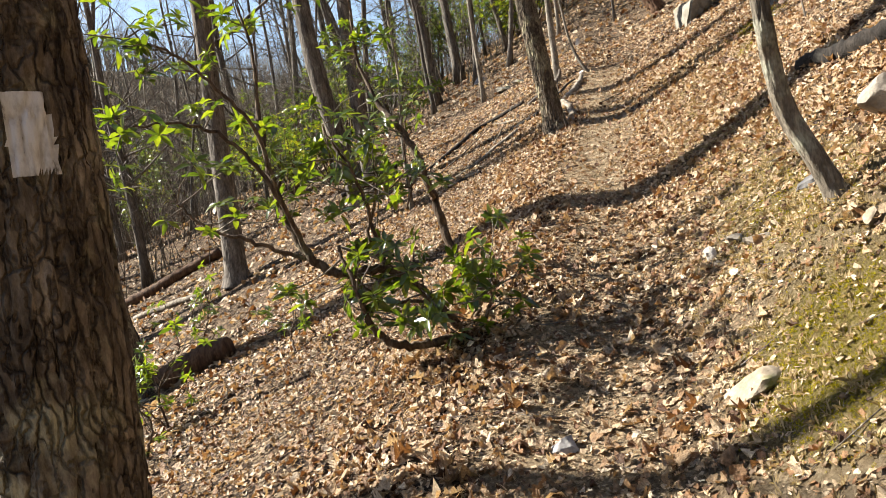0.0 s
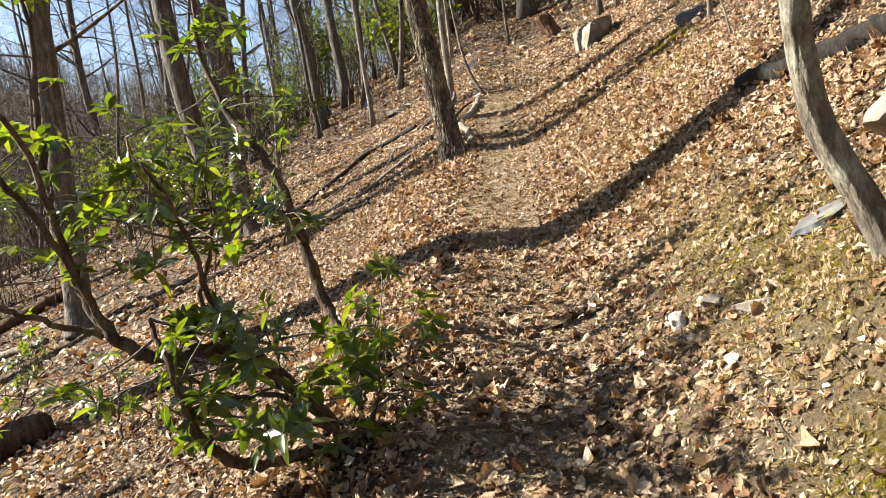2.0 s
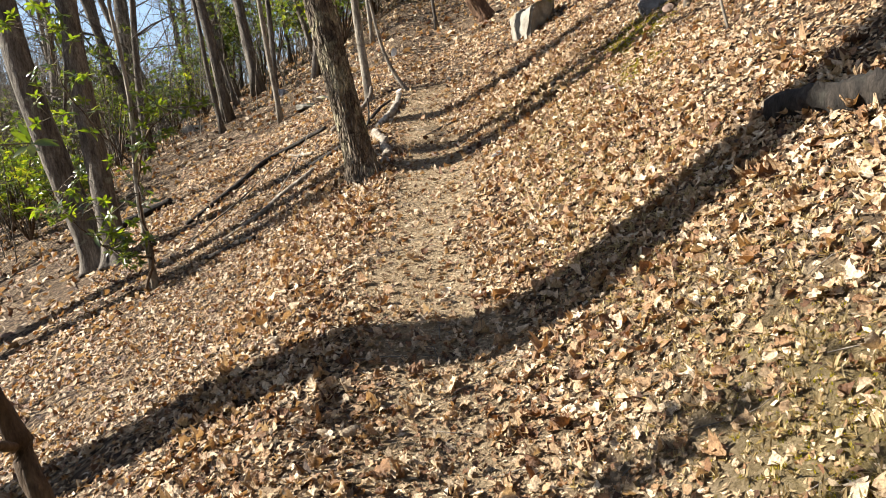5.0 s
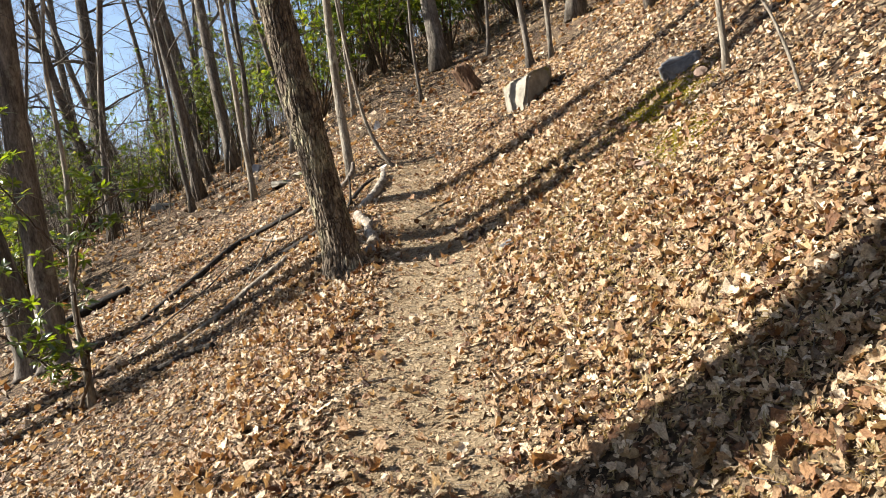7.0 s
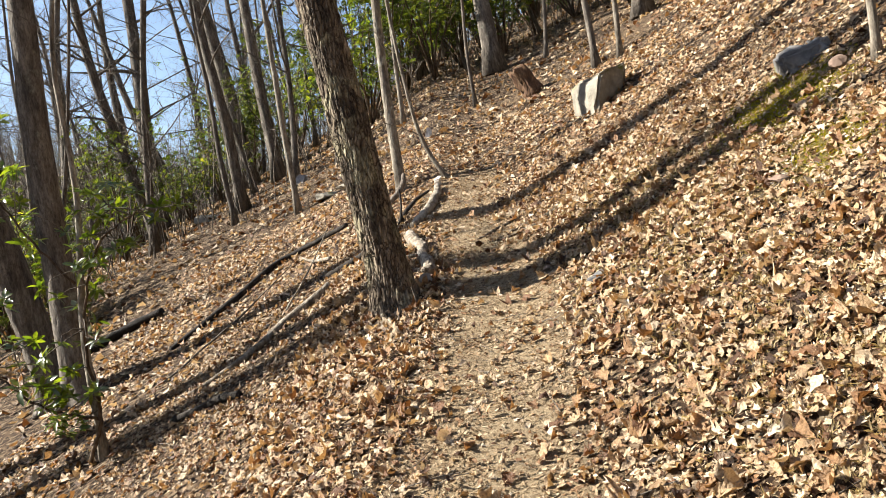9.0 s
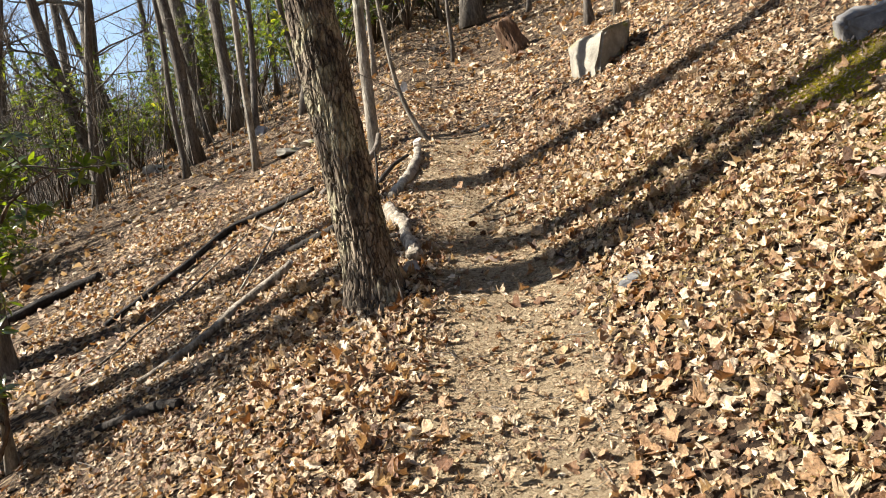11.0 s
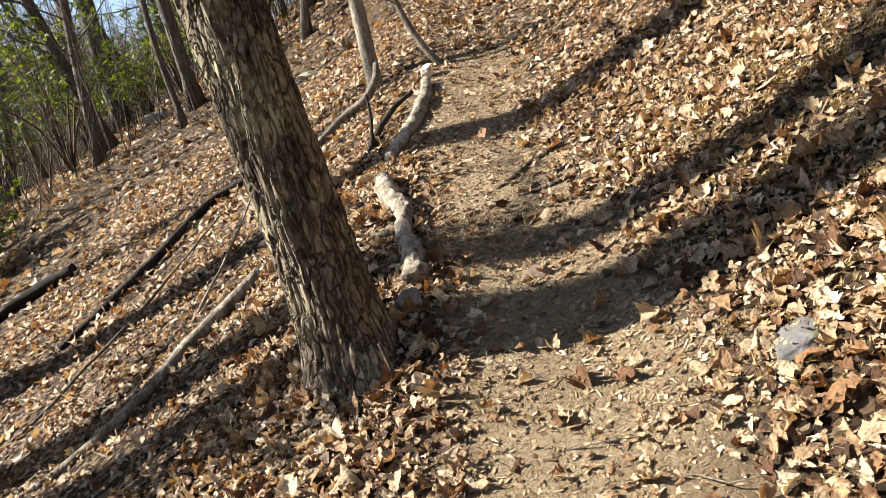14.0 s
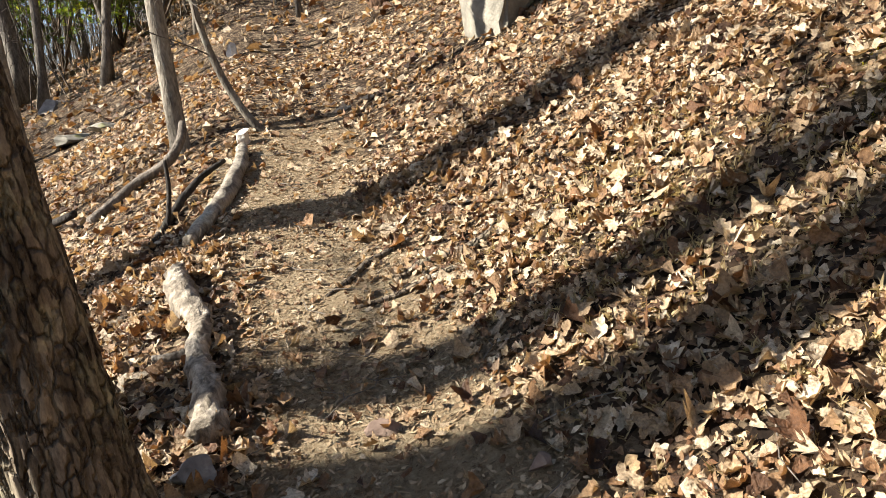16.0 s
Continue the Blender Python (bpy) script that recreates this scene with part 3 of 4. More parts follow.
scatter("leaf_crumbs", crumb_shapes, x, y, 0.008 + 0.034 * rng.random(n) ** 1.5, rng, LITTER, "crumbled leaf fragments between the leaves", 0.003 + 0.012 * rng.random(n), np.full(n, 0.4))
x, y = sown(rng, 170000, -1.0, 0.4, 2.5, 16.5, lambda x, y: trail_share(x, y) * (0.45 + 0.4 * np.sin(5 * x + 3 * np.sin(2.3 * y)) * np.sin(4.1 * y)))
n = len(x)
scatter("trail_litter", crumb_shapes, x, y, 0.006 + 0.026 * rng.random(n) ** 2.2, rng, CRUMB, "fine trodden leaf crumbs on the dirt trail", np.full(n, 0.0015), np.full(n, 0.16))
x, y = sown(rng, 52000, -24, 12, -3, 44, lambda x, y: np.where((x > -5) & (x < 3.6) & (y > 0.6) & (y < 17.5), 0, np.clip(1.15 - np.hypot(x, y - 9) / 36, 0.12, 1)))
n = len(x)
scatter("fallen_leaves", rough_shapes, x, y, rng.uniform(0.08, 0.17, n), rng, LITTER, "dry oak leaves strewn over the wooded hillside", 0.01 + 0.03 * rng.random(n), np.full(n, 0.4))

x, y = sown(rng, 9000, -1.0, 0.35, 2.2, 14.8, lambda x, y: 0.36 * np.clip(trail_share(x, y) * 1.3, 0, 1))
n = len(x)
scatter("fallen_leaves", near_shapes[:20], x, y, 0.018 + 0.055 * rng.random(n) ** 2.5, rng, LITTER, "stray dry oak leaves trodden into the dirt trail", 0.002 + 0.006 * rng.random(n), np.full(n, 0.12))

lit = np.random.default_rng(91)
straw_shapes = [(np.array([(-0.5, 0.0, 0.0), (-0.45, w, 0.02), (0.1, -w, 0.03), (0.15, w + k, 0.02), (0.5, k, 0.01)]), np.array([(0, 2, 1), (1, 2, 3), (2, 4, 3)])) for w, k in zip(lit.uniform(0.03, 0.1, 10), lit.normal(0, 0.07, 10))]
x, y = sown(lit, 150000, -1.1, 0.5, 2.5, 16.5, lambda x, y: np.clip(trail_share(x, y) * 1.2, 0, 1) * (0.45 + 0.4 * np.sin(3.3 * x + 2 * np.sin(3.1 * y)) * np.sin(2.7 * y)))
n = len(x)
scatter("trail_straw", straw_shapes, x, y, 0.007 + 0.034 * lit.random(n) ** 2.2, lit, CRUMB, "trodden needles and leaf stalks on the dirt trail", 0.002 + 0.004 * lit.random(n), np.full(n, 0.14))
x, y = sown(lit, 26000, 0.05, 1.9, 1.4, 8.5, lambda x, y: 0.9 * np.exp(-(((x - 0.8) / 0.55) ** 2)) * (1 - 0.85 * moss_share(x, y)))
n = len(x)
scatter("bank_crumbs", crumb_shapes, x, y, 0.008 + 0.035 * lit.random(n) ** 2.2, lit, LITTER, "leaf scraps and crumbs caught on the rough bank", 0.004 + 0.012 * lit.random(n), np.full(n, 0.5))
x, y = sown(lit, 9000, 0.05, 1.7, 1.4, 8.5, lambda x, y: 0.8 * np.exp(-(((x - 0.8) / 0.45) ** 2)) * (1 - 0.8 * moss_share(x, y)))
n = len(x)
clods = []
for _ in range(8):
    v = np.array([(1, 0, 0), (-1, 0, 0), (0, 1, 0), (0, -1, 0), (0, 0, 0.8), (0, 0, -0.8)], float) * 0.5 + lit.normal(0, 0.13, (6, 3))
    clods.append((v, np.array([(0, 2, 4), (2, 1, 4), (1, 3, 4), (3, 0, 4), (2, 0, 5), (1, 2, 5), (3, 1, 5), (0, 3, 5)])))
scatter("soil_clods", clods, x, y, 0.008 + 0.035 * lit.random(n) ** 3, lit, CRUMB, "small clods and gravel on the eroded bank", np.zeros(n), np.full(n, 0.4), "soil")

# twigs, moss and dry grass
stick_shapes = []
for _ in range(8):
    a, b = rng.normal(0, 0.06, 2)
    stick_shapes.append(tube([[-0.5, 0, 0, 0.009], [-0.1, a, 0.02, 0.008], [0.2, b, 0.0, 0.007], [0.5, a - b, 0.03, 0.003]], 4))
x, y = sown(rng, 4200, -4.0, 2.6, 1.0, 16, lambda x, y: np.full_like(x, 0.7))
n = len(x)
scatter("twigs", stick_shapes, x, y, rng.uniform(0.04, 0.5, n) ** 1.6, rng, TWIG, "thin dead twigs among the leaves", np.full(n, 0.012), np.full(n, 0.1), "twigs")


def tuft(rng, blades, spread, bend):
    vs, fs = [], []
    for k in range(blades):
        a, r = rng.uniform(0, 2 * np.pi), rng.uniform(0, spread)
        b = rng.uniform(0, 2 * np.pi)
        w, h = 0.06, rng.uniform(0.5, 1.0)
        c = np.array([r * math.cos(a), r * math.sin(a), 0])
        d = np.array([math.cos(b), math.sin(b), 0])
        s = np.array([-d[1], d[0], 0]) * w
        vs += [c - s, c + s, c + d * bend * 0.4 * h + [0, 0, h * 0.6] + s * 0.6, c + d * bend * h + [0, 0, h * 0.9]]
        fs += [(4 * k, 4 * k + 1, 4 * k + 2), (4 * k, 4 * k + 2, 4 * k + 3)]
    return np.array(vs), np.array(fs)


moss_shapes = [tuft(rng, 9, 0.6, 0.5) for _ in range(6)]
x, y = sown(rng, 150000, 0.0, 2.6, 1.6, 11.8, lambda x, y: moss_share(x, y) ** 1.5)
n = len(x)
scatter("moss", moss_shapes, x, y, rng.uniform(0.007, 0.018, n), rng, MOSS, "yellow-green moss cushions on the bank", np.zeros(n), np.full(n, 0.2), "moss", upright=True)
grass_shapes = [tuft(rng, 7, 0.25, 0.8) for _ in range(6)]
x, y = sown(rng, 36000, 0.1, 2.4, 1.5, 12, lambda x, y: np.clip(0.5 * np.exp(-(((x - 0.8) / 0.5) ** 2)), 0, 1))
n = len(x)
scatter("dry_grass", grass_shapes, x, y, rng.uniform(0.015, 0.05, n), rng, GRASS, "sparse dry grass on the trail bank", np.zeros(n), np.full(n, 0.3), "grass", upright=True)

# ---- trees beside the trail ----
bare_tree("oak_tree", (-1.0, 10.79), 0.142, 13, "leaning oak with deeply furrowed grey-brown bark beside the trail", 3, bark=BARK, fine=(0.013, 9.5, 176, 0.016), boughs=16, start=0.4, reach=3.2, foot=0.6,
          path=[(0, 0, 0, 0.142), (-0.09, 0.0, 1.0, 0.136), (-0.2, 0.02, 2.2, 0.13), (-0.33, 0.03, 3.6, 0.122), (-0.6, 0.1, 6.5, 0.1), (-0.8, 0.1, 10, 0.06), (-0.9, 0.2, 13, 0.02)])
blazed = bare_tree("oak_tree", (-1.39, 1.365), 0.165, 14, "thick rough-barked oak with a white painted trail blaze", 5, bark=BARK, fine=(0.012, 10.0, 176, 0.016), boughs=14, start=0.4, reach=3.4,
                   foot=0.25, path=[(0, 0, 0, 0.165), (0.03, 0.03, 1.0, 0.165), (0.075, 0.07, 2.2, 0.165), (0.12, 0.12, 4, 0.155), (0.15, 0.15, 7, 0.12), (0.1, 0, 11, 0.07), (0.1, 0, 14, 0.02)])
bare_tree("curved_tree", (0.88, 3.74), 0.05, 7, "slim grey tree bending up from the mossy bank", 7, bark=MOTTLED, fine=(0.0055, 7, 56, 0.02), boughs=10, start=0.55, reach=1.6,
          path=[(0, 0, 0, 0.05), (-0.09, 0.0, 0.22, 0.047), (-0.19, 0.0, 0.46, 0.047), (-0.235, -0.04, 0.7, 0.042), (-0.27, -0.1, 1.1, 0.039), (-0.38, -0.05, 3, 0.032), (-0.45, 0, 5, 0.022), (-0.5, 0, 7, 0.008)])
bare_tree("forked_tree", (-6.1, 7.25), 0.33, 22, "forked dark-barked tree rising from the lower slope", 9, bark=BARK, lean=(-0.03, 0.035), fine=(0.009, 6, 72, 0.035), boughs=9, start=0.25, reach=2.6)
bare_tree("dark_tree", (-7.1, 11.9), 0.2, 18, "dark straight tree below the trail", 12, bark=BARK_DARK, fine=(0.008, 6, 60, 0.04), boughs=18, start=0.2, reach=3.0)
bare_tree("dark_tree", (-4.6, 5.3), 0.05, 9, "slender dark tree low on the slope", 13, lean=(-0.05, 0.02), boughs=8, start=0.35, reach=1.6)
bare_tree("dark_tree", (-5.12, 13.5), 0.185, 17, "dark bare tree in a pair below the trail", 14, lean=(-0.03, 0.02), fine=(0.006, 6, 48, 0.05), boughs=16, start=0.3, reach=2.6, group="pair of trees")
bare_tree("dark_tree", (-4.74, 13.2), 0.155, 17, "dark bare tree in a pair below the trail", 15, lean=(0.0, 0.0), fine=(0.006, 6, 48, 0.05), boughs=16, start=0.3, reach=2.6, group="pair of trees")
bare_tree("pale_sapling", (-1.21, 14.82), 0.068, 9, "slender pale-barked young tree at the trail edge", 16, lean=(-0.04, 0), bark=BARK_PALE, fine=(0.003, 5, 30, 0.05), boughs=10, start=0.4, reach=1.6)
bare_tree("bent_sapling", (-0.55, 14.66), 0.028, 5, "thin sapling bowed out over the trail edge", 17, bark=BARK_PALE, boughs=6, start=0.4, reach=1.0,
          path=[(0, 0, 0, 0.032), (-0.14, 0, 0.18, 0.03), (-0.3, 0.02, 0.6, 0.027), (-0.38, 0.02, 1.2, 0.024), (-0.44, 0, 2.4, 0.018), (-0.5, 0, 5, 0.006)])
bare_tree("thin_sapling", (-3.36, 10.98), 0.032, 6, "thin grey sapling with a few green leaf clumps", 18, bark=BARK_PALE, boughs=8, start=0.3, reach=1.1)
bare_tree("thin_sapling", (2.12, 10.13), 0.026, 4.5, "thin pale sapling on the upper bank", 19, bark=BARK_PALE, boughs=5, start=0.35, reach=0.9)
for k, (tx, ty, tr, tt, lx) in enumerate([(-5.15, 20.5, 0.06, 8, -0.02), (-3.28, 18.05, 0.058, 8, -0.03), (1.95, 17.7, 0.058, 8, -0.01), (2.25, 17.3, 0.045, 7, 0.02), (1.8, 22.6, 0.05, 8, 0.0),
                                           (-1.5, 21.0, 0.05, 8, -0.03), (0.0, 20.0, 0.04, 7, 0.02)]):
    bare_tree("thin_sapling", (tx, ty), tr, tt, "slim bare sapling standing in the leaf litter", 30 + k, lean=(lx, 0), bark=BARK_PALE if k % 2 else BARK_DARK, boughs=9, start=0.35, reach=1.4, group="slope saplings")
for k, (tx, ty, tr, tt, lx) in enumerate([(-11.2, 31.2, 0.3, 17, -0.02), (-6.45, 26.5, 0.23, 16, -0.09), (-5.25, 25.0, 0.17, 15, -0.04), (-10.3, 31.3, 0.15, 13, -0.3), (-13.0, 32.7, 0.2, 15, 0.0), (0.7, 23.7, 0.22, 16, -0.02),
                                           (3.45, 20.1, 0.16, 14, -0.03), (3.8, 17.4, 0.12, 12, 0.0), (3.34, 15.0, 0.1, 11, 0.0), (3.6, 13.7, 0.09, 10, 0.05), (-5.45, 22.1, 0.13, 13, -0.05)]):
    bare_tree("forest_tree", (tx, ty), tr, tt, "bare forest tree on the hillside", 50 + k, lean=(lx, 0), boughs=16, start=0.25, reach=3.0, group="hillside trees")

# Added as shadow casters: trees placed by the bands of shade across the trail.
for k, (tx, ty, tr) in enumerate([(-7.2, 3.35, 0.15), (-13.0, 12.55, 0.16), (-9.6, 11.72, 0.24)]):
    bare_tree("dark_tree", (tx, ty), tr, 13, "bare tree added down the slope to cast shade on the trail", 70 + k, boughs=14 if k else 6, start=0.4, reach=2.6)

# the woods behind: a few forms, repeated
forms = []
for k in range(7):
    r = (0.05, 0.075, 0.1, 0.12, 0.15, 0.085, 0.06)[k]
    forms.append(bare_tree("forest_tree", (-30.0 - 3 * k, 40.0 + 2 * k), r, 11 + 25 * r, "bare grey-brown tree in the winter woods", 80 + k, lean=(rng.uniform(-0.06, 0.03), 0), bark=(BARK_DARK, BARK_DARK, TWIG)[k % 3], boughs=42, start=0.16, reach=3.3, group="woods"))
spots = []
tries = 0
while len(spots) < 165 and tries < 6000:
    tries += 1
    tx, ty = rng.uniform(-48, 26), rng.uniform(15, 75)
    if rng.random() < 0.35:
        tx, ty = rng.uniform(-18, 9), rng.uniform(18, 42)
    if -3.0 < tx < 3.2 and ty < 24 or (tx > -9 and ty < 21 and tx < 4.5) or (4 < tx < 26 and ty < 12):
        continue
    if all((tx - a) ** 2 + (ty - b) ** 2 > 1.7 for a, b in spots):
        spots.append((tx, ty))
for tx, ty in spots:
    f = forms[rng.integers(0, len(forms))]
    copy_thing(f, pose(tx, ty, z_at(tx, ty) - 0.06, rng.normal(0, 4.0), rng.normal(-3, 4.5), rng.uniform(0, 360)))
# Extra trees added round the trail, many out of view to cut the skylight.
for tx, ty in [(-17, 14.5), (-20, 3), (-14, -4), (-24, 9), (-8, -5), (6.5, 2), (8, 9), (6, 6.5), (5, -4), (-27, 18), (-21, 22), (-15, 19), (-12, 16), (-18, 28), (4.5, -8), (9, -3), (12, 4), (14, 11), (10, 15), (7.5, 13), (9, 19), (2, -12), (-3, -10), (-7, -14), (7, -14), (16, -6), (18, 6), (12, 22), (-12, -12), (0.5, -18), (13, -14), (6.5, -2.5), (-1.5, -6.5), (2.8, -4.5)]:
    copy_thing(forms[rng.integers(2, 5)], pose(tx, ty, z_at(tx, ty) - 0.06, 0, 0, rng.uniform(0, 360)))

# far woods on the ridge across the valley: countless stems
pieces = []
for _ in range(5000):
    tx, ty = rng.uniform(-150, -40), rng.uniform(-20, 190)
    if rng.random() < 0.35:
        tx, ty = rng.uniform(-60, 60), rng.uniform(75, 170)
    tz, th = z_at(tx, ty), rng.uniform(8, 15)
    r = rng.uniform(0.06, 0.17)
    q = np.array([tx, ty, tz])
    l = rng.normal(0, 0.05, 2) * th
    pieces.append(tube([[*q, r], [*(q + [l[0], l[1], th]), 0.02]], 3, capped=False))
    for _ in range(7):
        h = rng.uniform(0.3, 0.95)
        b = q + [l[0] * h, l[1] * h, th * h]
        d = rng.normal(0, 1, 3)
        d[2] = abs(d[2]) + 0.5
        d *= rng.uniform(1.0, 3.2) / np.linalg.norm(d)
        pieces.append(tube([[*b, r * 0.35], [*(b + d), 0.01]], 3, capped=False))
tagged(new("far_woods", np_mesh("far_woods", *joined(pieces), BARK_PALE)), "bare grey-brown woods covering the far ridge", "woods", kind="stuff")

# ---- rocks ----
slab_rock("boulder", [(1.05, 14.95, 3.92), (1.08, 14.98, 3.5), (1.36, 14.5, 3.97), (1.22, 14.52, 3.42), (1.74, 14.8, 4.1), (1.76, 15.25, 4.08), (1.4, 15.3, 3.98), (1.6, 14.72, 3.76), (1.7, 15.1, 3.7)],
          STONE_LICHEN, "lichened wedge-shaped boulder above the trail", 2)
slab_rock("angular_rock", [(1.97, 11.0, 2.95), (1.95, 11.05, 3.18), (2.02, 11.3, 3.24), (2.26, 10.98, 3.27), (2.3, 11.25, 3.32), (2.28, 10.95, 3.08), (2.08, 10.92, 3.0), (2.3, 11.3, 3.0), (2.0, 11.35, 2.95)],
          STONE_DARK, "grey angular rock on the mossy bank", 4)
stone("mossy_rock", (0.32, 2.98), (0.13, 0.1, 0.07), 20, 6, STONE_TAN, "tan rock bedded in yellow-green moss", 0.4, (0, -10), 5)
stone("white_rock", (0.35, 4.66), (0.045, 0.045, 0.065), 0, 8, STONE_WHITE, "small white stone on the bank", 0.38)
stone("flat_rock", (0.5, 4.58), (0.07, 0.05, 0.045), 30, 9, STONE_PALE, "flat pale stone on the bank", 0.32)
stone("flat_rock", (0.57, 4.25), (0.09, 0.05, 0.045), -10, 10, STONE_PALE, "flat pale stone among bank leaves", 0.32)
stone("trail_rock", (-0.44, 2.95), (0.08, 0.07, 0.05), 50, 11, STONE_GREY, "grey stone in the trail leaves", 0.25)
stone("white_boulder", (1.42, 4.72), (0.22, 0.18, 0.15), 10, 12, STONE_PALE, "whitish rock high on the bank", 0.2, (0, -25))
stone("white_rock", (0.9, 3.4), (0.08, 0.06, 0.06), 70, 13, STONE_TAN, "pale stone below the curved tree", 0.2)
stone("grey_rock", (0.98, 4.55), (0.16, 0.1, 0.07), -30, 14, STONE_DARK, "grey slab half buried in the bank", 0.62, (0, -34))
stone("white_rock", (-0.88, 17.85), (0.08, 0.08, 0.13), 15, 15, STONE_WHITE, "white stone beside the bowed sapling", 0.15)
stone("flat_rock", (-2.75, 18.0), (0.36, 0.2, 0.1), 20, 16, STONE_LICHEN, "flat grey slab on the lower slope", 0.3)
stone("flat_rock", (-2.3, 17.6), (0.24, 0.16, 0.07), -20, 17, STONE_LICHEN, "flat grey slab beside another", 0.3)
stone("grey_rock", (-6.6, 23.3), (0.45, 0.3, 0.2), 20, 18, STONE_LICHEN, "dark rock in the woods", 0.45)
stone("grey_rock", (-4.0, 22.0), (0.4, 0.25, 0.18), 60, 19, STONE_GREY, "dark rock in the leaf litter", 0.3)
stone("flat_stone", (0.29, 10.16), (0.11, 0.07, 0.03), 35, 20, STONE_DARK, "flat grey stone beside the trail", 0.25, (0, -15), 5)
stone("trail_stone", (0.05, 10.72), (0.035, 0.04, 0.03), 0, 21, STONE_RED, "small tan stone at the trail edge", 0.2)
stone("trail_stone", (-0.29, 11.08), (0.06, 0.045, 0.035), 20, 22, STONE_RED, "brown stone set in the trail", 0.4)
stone("trail_rock", (-0.8, 11.02), (0.08, 0.06, 0.07), 0, 23, STONE_GREY, "grey stone at the foot of the oak", 0.25)
stone("red_rock", (1.24, 9.6), (0.07, 0.06, 0.06), 10, 24, STONE_RED, "reddish stone on the bank", 0.2)
stone("grey_rock", (2.06, 10.45), (0.07, 0.06, 0.06), 10, 25, STONE_RED, "brown stone below the thin sapling", 0.2)

# ---- fallen wood ----
limb_on_ground("fallen_log", [(1.49, 7.14, 0.075, -0.02), (1.66, 6.62, 0.082, -0.02), (1.9, 6.05, 0.085, -0.02), (2.2, 5.3, 0.08, -0.03)], "dark weathered log lying along the bank", CHARRED, "log", 18, 0.1, 2, rings=60)
limb_on_ground("driftwood_log", [(-0.77, 11.14, 0.05, 0.0), (-0.79, 11.36, 0.05, 0.01), (-0.84, 11.6, 0.04, 0.02), (-0.84, 11.82, 0.042, 0.02), (-0.92, 12.05, 0.055, 0.02), (-0.96, 12.22, 0.05, 0.04), (-0.97, 12.36, 0.025, 0.06)], "pale barkless crooked log edging the trail", DEADWOOD, "log", 16, 0.15, 3, rings=44)
limb_on_ground("driftwood_stub", [(-0.82, 11.66, 0.018, 0.03), (-0.92, 11.62, 0.015, 0.05), (-0.99, 11.64, 0.01, 0.06)], "pale broken branch stub by the crooked log", DEADWOOD, "branch", 8, 0.1, 31)
limb_on_ground("edge_log", [(-0.97, 12.78, 0.04, 0.0), (-0.88, 13.1, 0.044, 0.0), (-0.8, 13.4, 0.048, 0.0), (-0.74, 13.8, 0.045, 0.01), (-0.73, 14.15, 0.035, 0.02)], "grey-brown log lying along the trail edge", BARK_PALE, "log", 14, 0.09, 4)
stone("white_rock", (-0.72, 14.38), (0.08, 0.07, 0.08), 20, 41, STONE_WHITE, "whitish stone at the end of the edge log", 0.02)
limb_on_ground("dead_branch", [(-1.2, 13.05, 0.022, 0.0), (-1.1, 13.33, 0.024, 0.02), (-0.98, 13.6, 0.02, 0.06), (-0.82, 13.72, 0.014, 0.1)], "dark dead branch propped by the edge log", CHARRED, seed=5)
limb_on_ground("dead_stick", [(-1.13, 13.2, 0.014, 0.0), (-1.1, 13.3, 0.013, 0.16), (-1.1, 13.36, 0.009, 0.3)], "short dark stick standing among branches", CHARRED, "stick", 7, 0.08, 32)
limb_on_ground("dead_branch", [(-1.75, 14.15, 0.036, 0.0), (-1.5, 14.38, 0.038, 0.02), (-1.26, 14.42, 0.036, 0.05), (-1.16, 14.52, 0.032, 0.12), (-1.13, 14.6, 0.025, 0.22)], "curved pale branch leaning on the young tree", TWIG, seed=6)
limb_on_ground("dead_branch", [(-1.75, 12.2, 0.035, 0.02), (-1.95, 12.03, 0.036, 0.02), (-2.16, 11.82, 0.034, 0.01), (-2.34, 11.62, 0.03, 0.01), (-2.58, 11.46, 0.026, 0.0), (-2.9, 11.4, 0.018, -0.01)], "long dead branch on the lower slope", DEADWOOD, seed=7)
limb_on_ground("dead_branch", [(-1.85, 14.2, 0.026, 0.1), (-2.25, 14.6, 0.03, 0.05), (-2.7, 14.85, 0.034, 0.02), (-3.0, 14.7, 0.036, 0.02), (-3.2, 14.1, 0.038, 0.03), (-3.5, 13.75, 0.034, 0.01), (-3.8, 13.4, 0.026, 0.0)], "long dark branch fallen down the slope", CHARRED, seed=8)
limb_on_ground("dead_branch", [(-1.42, 12.5, 0.03, 0.04), (-1.7, 12.66, 0.032, 0.02), (-1.95, 12.82, 0.024, 0.0)], "short dark limb behind the oak", CHARRED, seed=33)
limb_on_ground("dead_branch", [(-1.93, 13.35, 0.022, 0.02), (-2.15, 13.6, 0.02, 0.03), (-2.45, 14.3, 0.012, 0.02)], "bleached splintered branch on the slope", DEADWOOD, seed=34)
limb_on_ground("dead_stick", [(-2.25, 12.2, 0.008, 0.0), (-2.1, 12.9, 0.008, 0.1), (-1.95, 13.6, 0.006, 0.3)], "long thin pale stick propped on a branch", BARK_PALE, "stick", 6, 0.05, 35)
limb_on_ground("dead_stick", [(-3.4, 12.2, 0.01, 0.01), (-2.9, 12.9, 0.009, 0.05), (-2.45, 13.7, 0.006, 0.12)], "long thin dead stick lying downhill", TWIG, "stick", 6, 0.05, 36)
limb_on_ground("dead_branch", [(-2.15, 10.6, 0.03, 0.01), (-2.4, 10.75, 0.034, 0.01), (-2.75, 10.85, 0.03, 0.0)], "short dark rotting limb in the leaves", CHARRED, seed=37)
